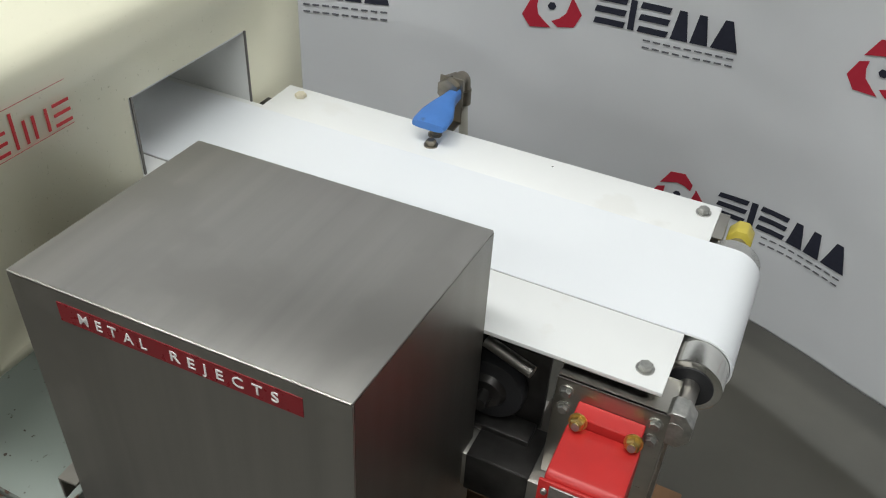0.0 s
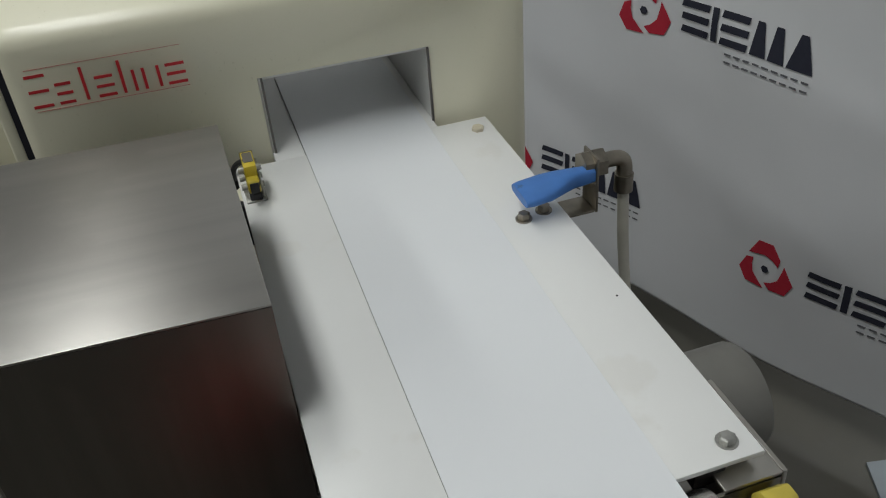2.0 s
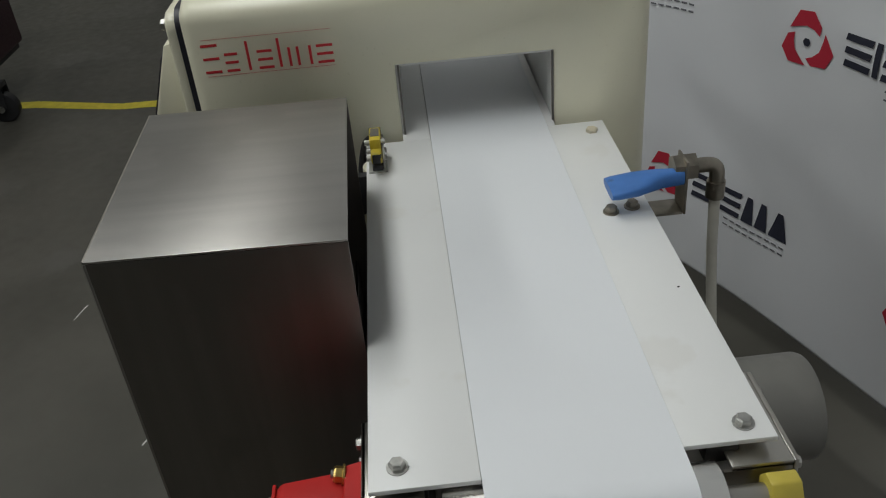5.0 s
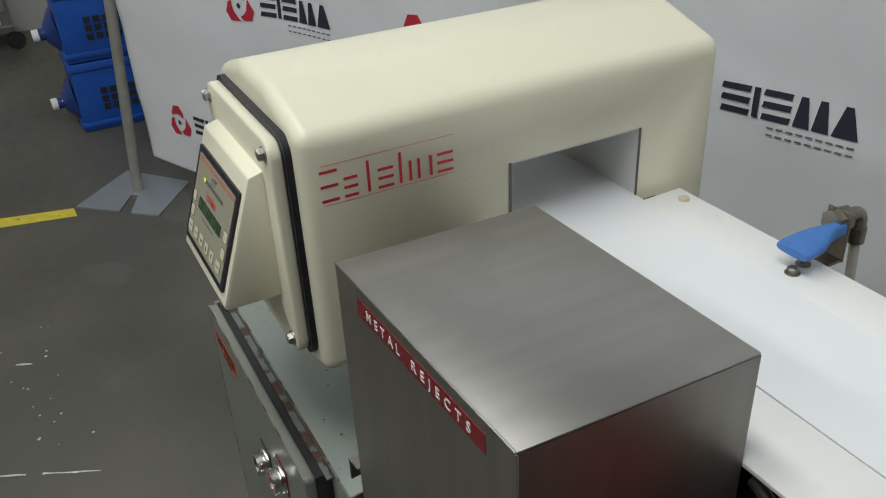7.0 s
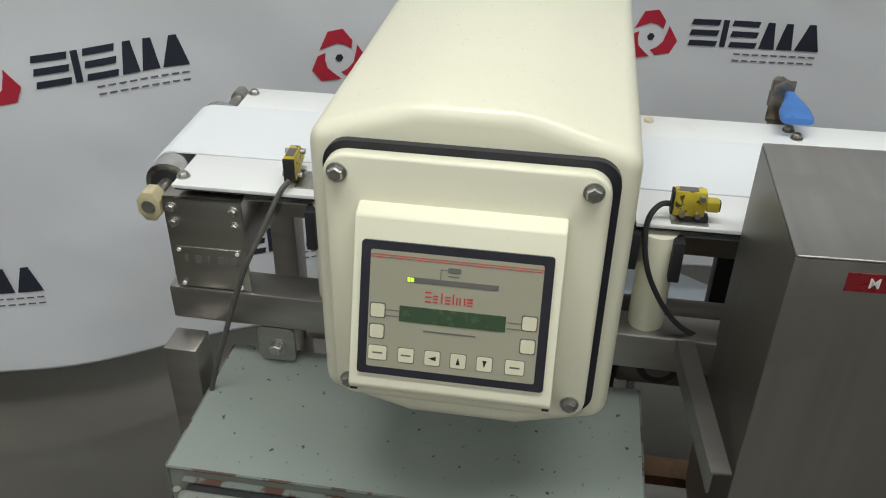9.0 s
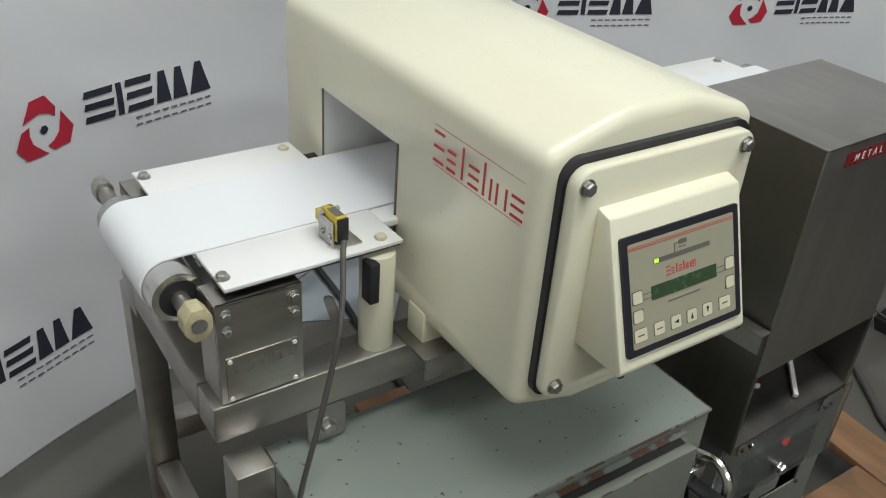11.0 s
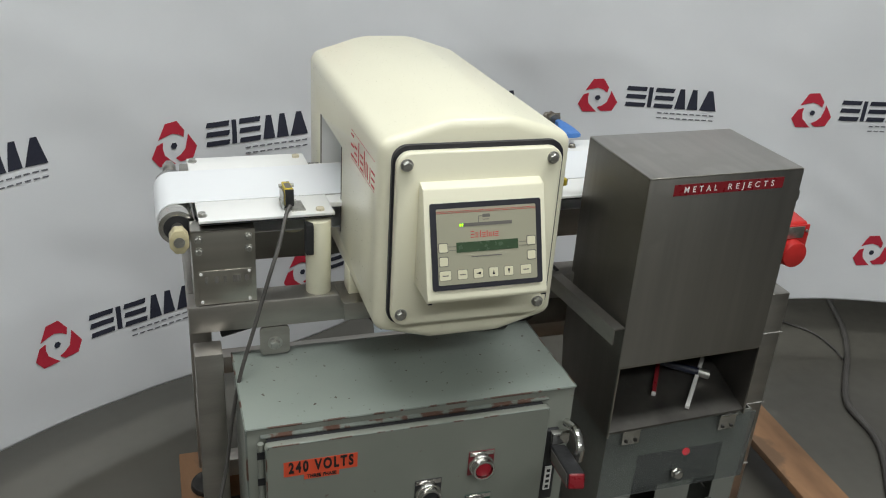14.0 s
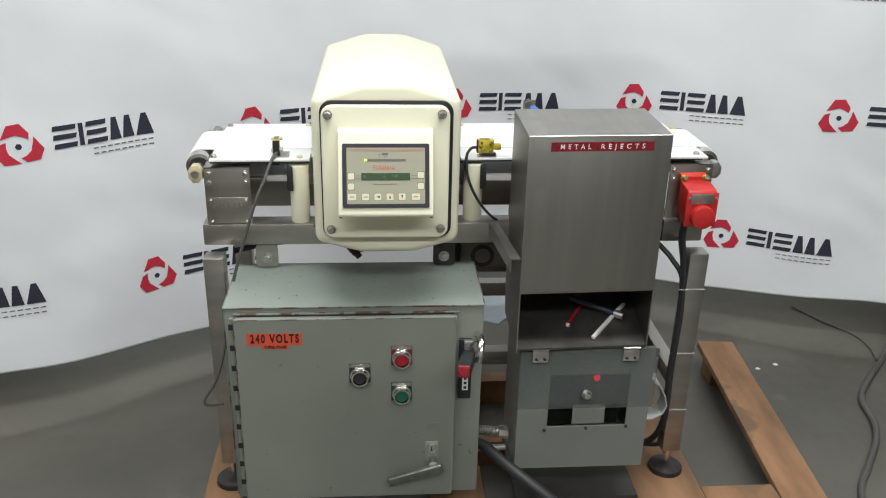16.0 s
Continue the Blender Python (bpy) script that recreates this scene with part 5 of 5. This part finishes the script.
tagged(part("floor_tape", prism([(-3.25, -1.9), (-3.18, -1.9), (-3.095, -1.05), (-2.985, -0.66), (-2.972, -0.35), (-2.90, -0.06), (-2.848, 0.172), (-2.918, 0.169), (-2.975, -0.06), (-3.040, -0.35), (-3.046, -0.67), (-3.165, -1.05)], "z", 0.0, 0.0012), TAPE_YELLOW), "worn yellow marking tape on the floor", "floor tape", kind="structure")
sc = bmesh.new()
random.seed(4)
for p, q, w in (((-1.488, 0.035), (-1.645, -0.285), 0.007), ((-1.28, 0.015), (-1.01, -0.105), 0.007), ((-1.515, -0.41), (-1.60, -0.383), 0.006), ((-2.02, -0.1), (-2.0, -0.06), 0.01)):
    # a chalky stroke, broken and uneven in width
    p, q = Vector((*p, 0.0012)), Vector((*q, 0.0012))
    side = Vector((-(q - p).y, (q - p).x, 0)).normalized() * w / 2
    cuts = max(2, int((q - p).length / 0.018))
    line = [(p.lerp(q, k / cuts) + side * random.uniform(-0.25, 0.25), random.uniform(0.35, 1.0)) for k in range(cuts + 1)]
    for (a, ra), (b, rb) in zip(line, line[1:]):
        if random.random() > 0.12:
            sc.faces.new([sc.verts.new(v) for v in (a - side * ra, b - side * rb, b + side * rb, a + side * ra)])
for k in range(22):
    cx, cy = random.choice(((-2.07, -0.07), (-1.87, -0.03), (-1.70, -0.02), (-1.78, 0.0))) if k > 1 else ((0.49, 1.095), (0.56, 1.118))[k]
    spread = 0.05 if k > 1 else 0.0
    cx, cy, r = cx + random.gauss(0, spread), cy + random.gauss(0, spread), random.uniform(0.0015, 0.005) if k > 1 else 0.009
    sc.faces.new([sc.verts.new((cx + r * math.cos(a) * random.uniform(0.5, 1.2), cy + r * math.sin(a), 0.0013)) for a in (0, 1.2, 2.5, 3.6, 5.0)])
tagged(part("floor_scuffs", sc, CHALK), "white scuffs and paint flecks on the concrete", "scuffs", kind="stuff")

# ---- stored goods far off ----
def crate(x, y, z, m, label):
    th = thing("bottle_crate", (x, y, z), label, "crate", "stacked crates")
    bm = box(x - 0.16, x + 0.16, y - 0.13, y + 0.15, z, z + 0.30, 0.012)
    part("crate_body", bm, m, th)
    for dz in (0.02, 0.265):
        part("crate_rib", box(x - 0.167, x + 0.167, y - 0.137, y + 0.157, z + dz, z + dz + 0.022, 0.004), m, th)
    for k in range(4):
        for j in range(3):
            part("crate_hole", box(x + 0.1602, x + 0.1640, y - 0.03 + 0.038 * k, y - 0.004 + 0.038 * k, z + 0.09 + 0.035 * j, z + 0.115 + 0.035 * j), BLACK, th)
    return th


for k, z in enumerate((0.0, 0.302)):
    crate(-3.81, 0.45, z, CRATE_BLUE, "stacked blue plastic bottle crate")
    bt = thing("water_bottle", (-3.80, 0.319, z + 0.10), "blue water bottle lying in a crate, white cap", "bottle", "water bottles")
    part("bottle_shoulder", rod((-3.80, 0.319, z + 0.11), (-3.80, 0.270, z + 0.105), 0.105, 0.034, 28, bevel=0.006), BOTTLE, bt)
    part("bottle_neck", rod((-3.80, 0.272, z + 0.105), (-3.80, 0.242, z + 0.103), 0.024), BOTTLE, bt)
    part("bottle_cap", rod((-3.80, 0.248, z + 0.103), (-3.80, 0.222, z + 0.102), 0.027), WHITE, bt)
crate(-3.81, 0.45, 0.604, CRATE_GREEN, "dark green plastic crate on the stack")
brl = thing("white_barrel", (-3.44, 0.70, 0), "off-white plastic barrel with a rolled rim", "barrel")
part("barrel_wall", ring((-3.44, 0.70, 0), (-3.44, 0.70, 0.60), 0.135, 0.004, 40), BARREL, brl)
part("barrel_rim", ring((-3.44, 0.70, 0.57), (-3.44, 0.70, 0.615), 0.149, 0.018, 40), BARREL, brl)
part("barrel_floor", rod((-3.44, 0.70, 0.004), (-3.44, 0.70, 0.012), 0.128), BARREL, brl)
cart = thing("wheeled_cart", (-5.35, -0.1, 0), "steel shelf cart with cardboard boxes against the wall", "cart")
part("cart_shelf", box(-5.55, -5.19, -0.43, 0.19, 0.115, 0.140, 0.004), TUBE, cart)
part("cart_box", box(-5.54, -5.22, -0.22, 0.13, 0.141, 0.46, 0.004), BELT, cart, "white printed carton")
for k in range(3):
    part("red_mark_bar", box(-5.2195, -5.2188, -0.10 + 0.045 * k, -0.072 + 0.045 * k, 0.20, 0.255 + 0.03 * (k % 2)), PRINT_RED, cart)
part("cart_box", box(-5.54, -5.24, -0.42, -0.23, 0.141, 0.56, 0.004), WOOD, cart, "brown carton")
for cy in (-0.42, 0.165):
    part("cart_post", box(-5.215, -5.192, cy, cy + 0.023, 0.141, 1.3), TUBE, cart)
    part("caster", rod((-5.23, cy + 0.01, 0.048), (-5.20, cy + 0.025, 0.048), 0.048), BLACK, cart)
mach = thing("maroon_machine", (-2.9, -1.25, 0), "dark maroon machine on black casters beside the floor tape", "machine")
part("machine_body", box(-3.40, -2.62, -1.95, -1.13, 0.20, 0.95, 0.02), MAROON, mach)
part("machine_skid", box(-3.42, -2.56, -1.24, -1.17, 0.165, 0.198, 0.003), BLACK, mach)
for cx in (-2.985, -2.640):
    fork = part("caster_fork", box(cx - 0.035, cx - 0.029, -1.165, -1.09, 0.06, 0.164, 0.003), BLACK, mach)
    part("caster_fork", box(cx + 0.029, cx + 0.035, -1.165, -1.09, 0.06, 0.164, 0.003), BLACK, mach)
    part("fork_top", box(cx - 0.0285, cx + 0.0285, -1.22, -1.09, 0.145, 0.1645, 0.003), BLACK, mach)
    part("caster_wheel", rod((cx - 0.022, -1.115, 0.062), (cx + 0.022, -1.115, 0.062), 0.062, seg=28, bevel=0.008), BLACK, mach)
    part("caster_hub", rod((cx + 0.0352, -1.115, 0.062), (cx + 0.040, -1.115, 0.062), 0.014), ZINC, mach)

# the belt and all that is bolted to it stand a degree askew on the frame
SPIN = Matrix.Translation((-0.55, 0.67, 0)) @ Matrix.Rotation(radians(1.0), 4, "Z") @ Matrix.Translation((0.55, -0.67, 0))
for ob in (conveyor, noz, sr, sl, mot, dv, stop):
    ob.matrix_world = SPIN @ Matrix.Translation(ob.location)
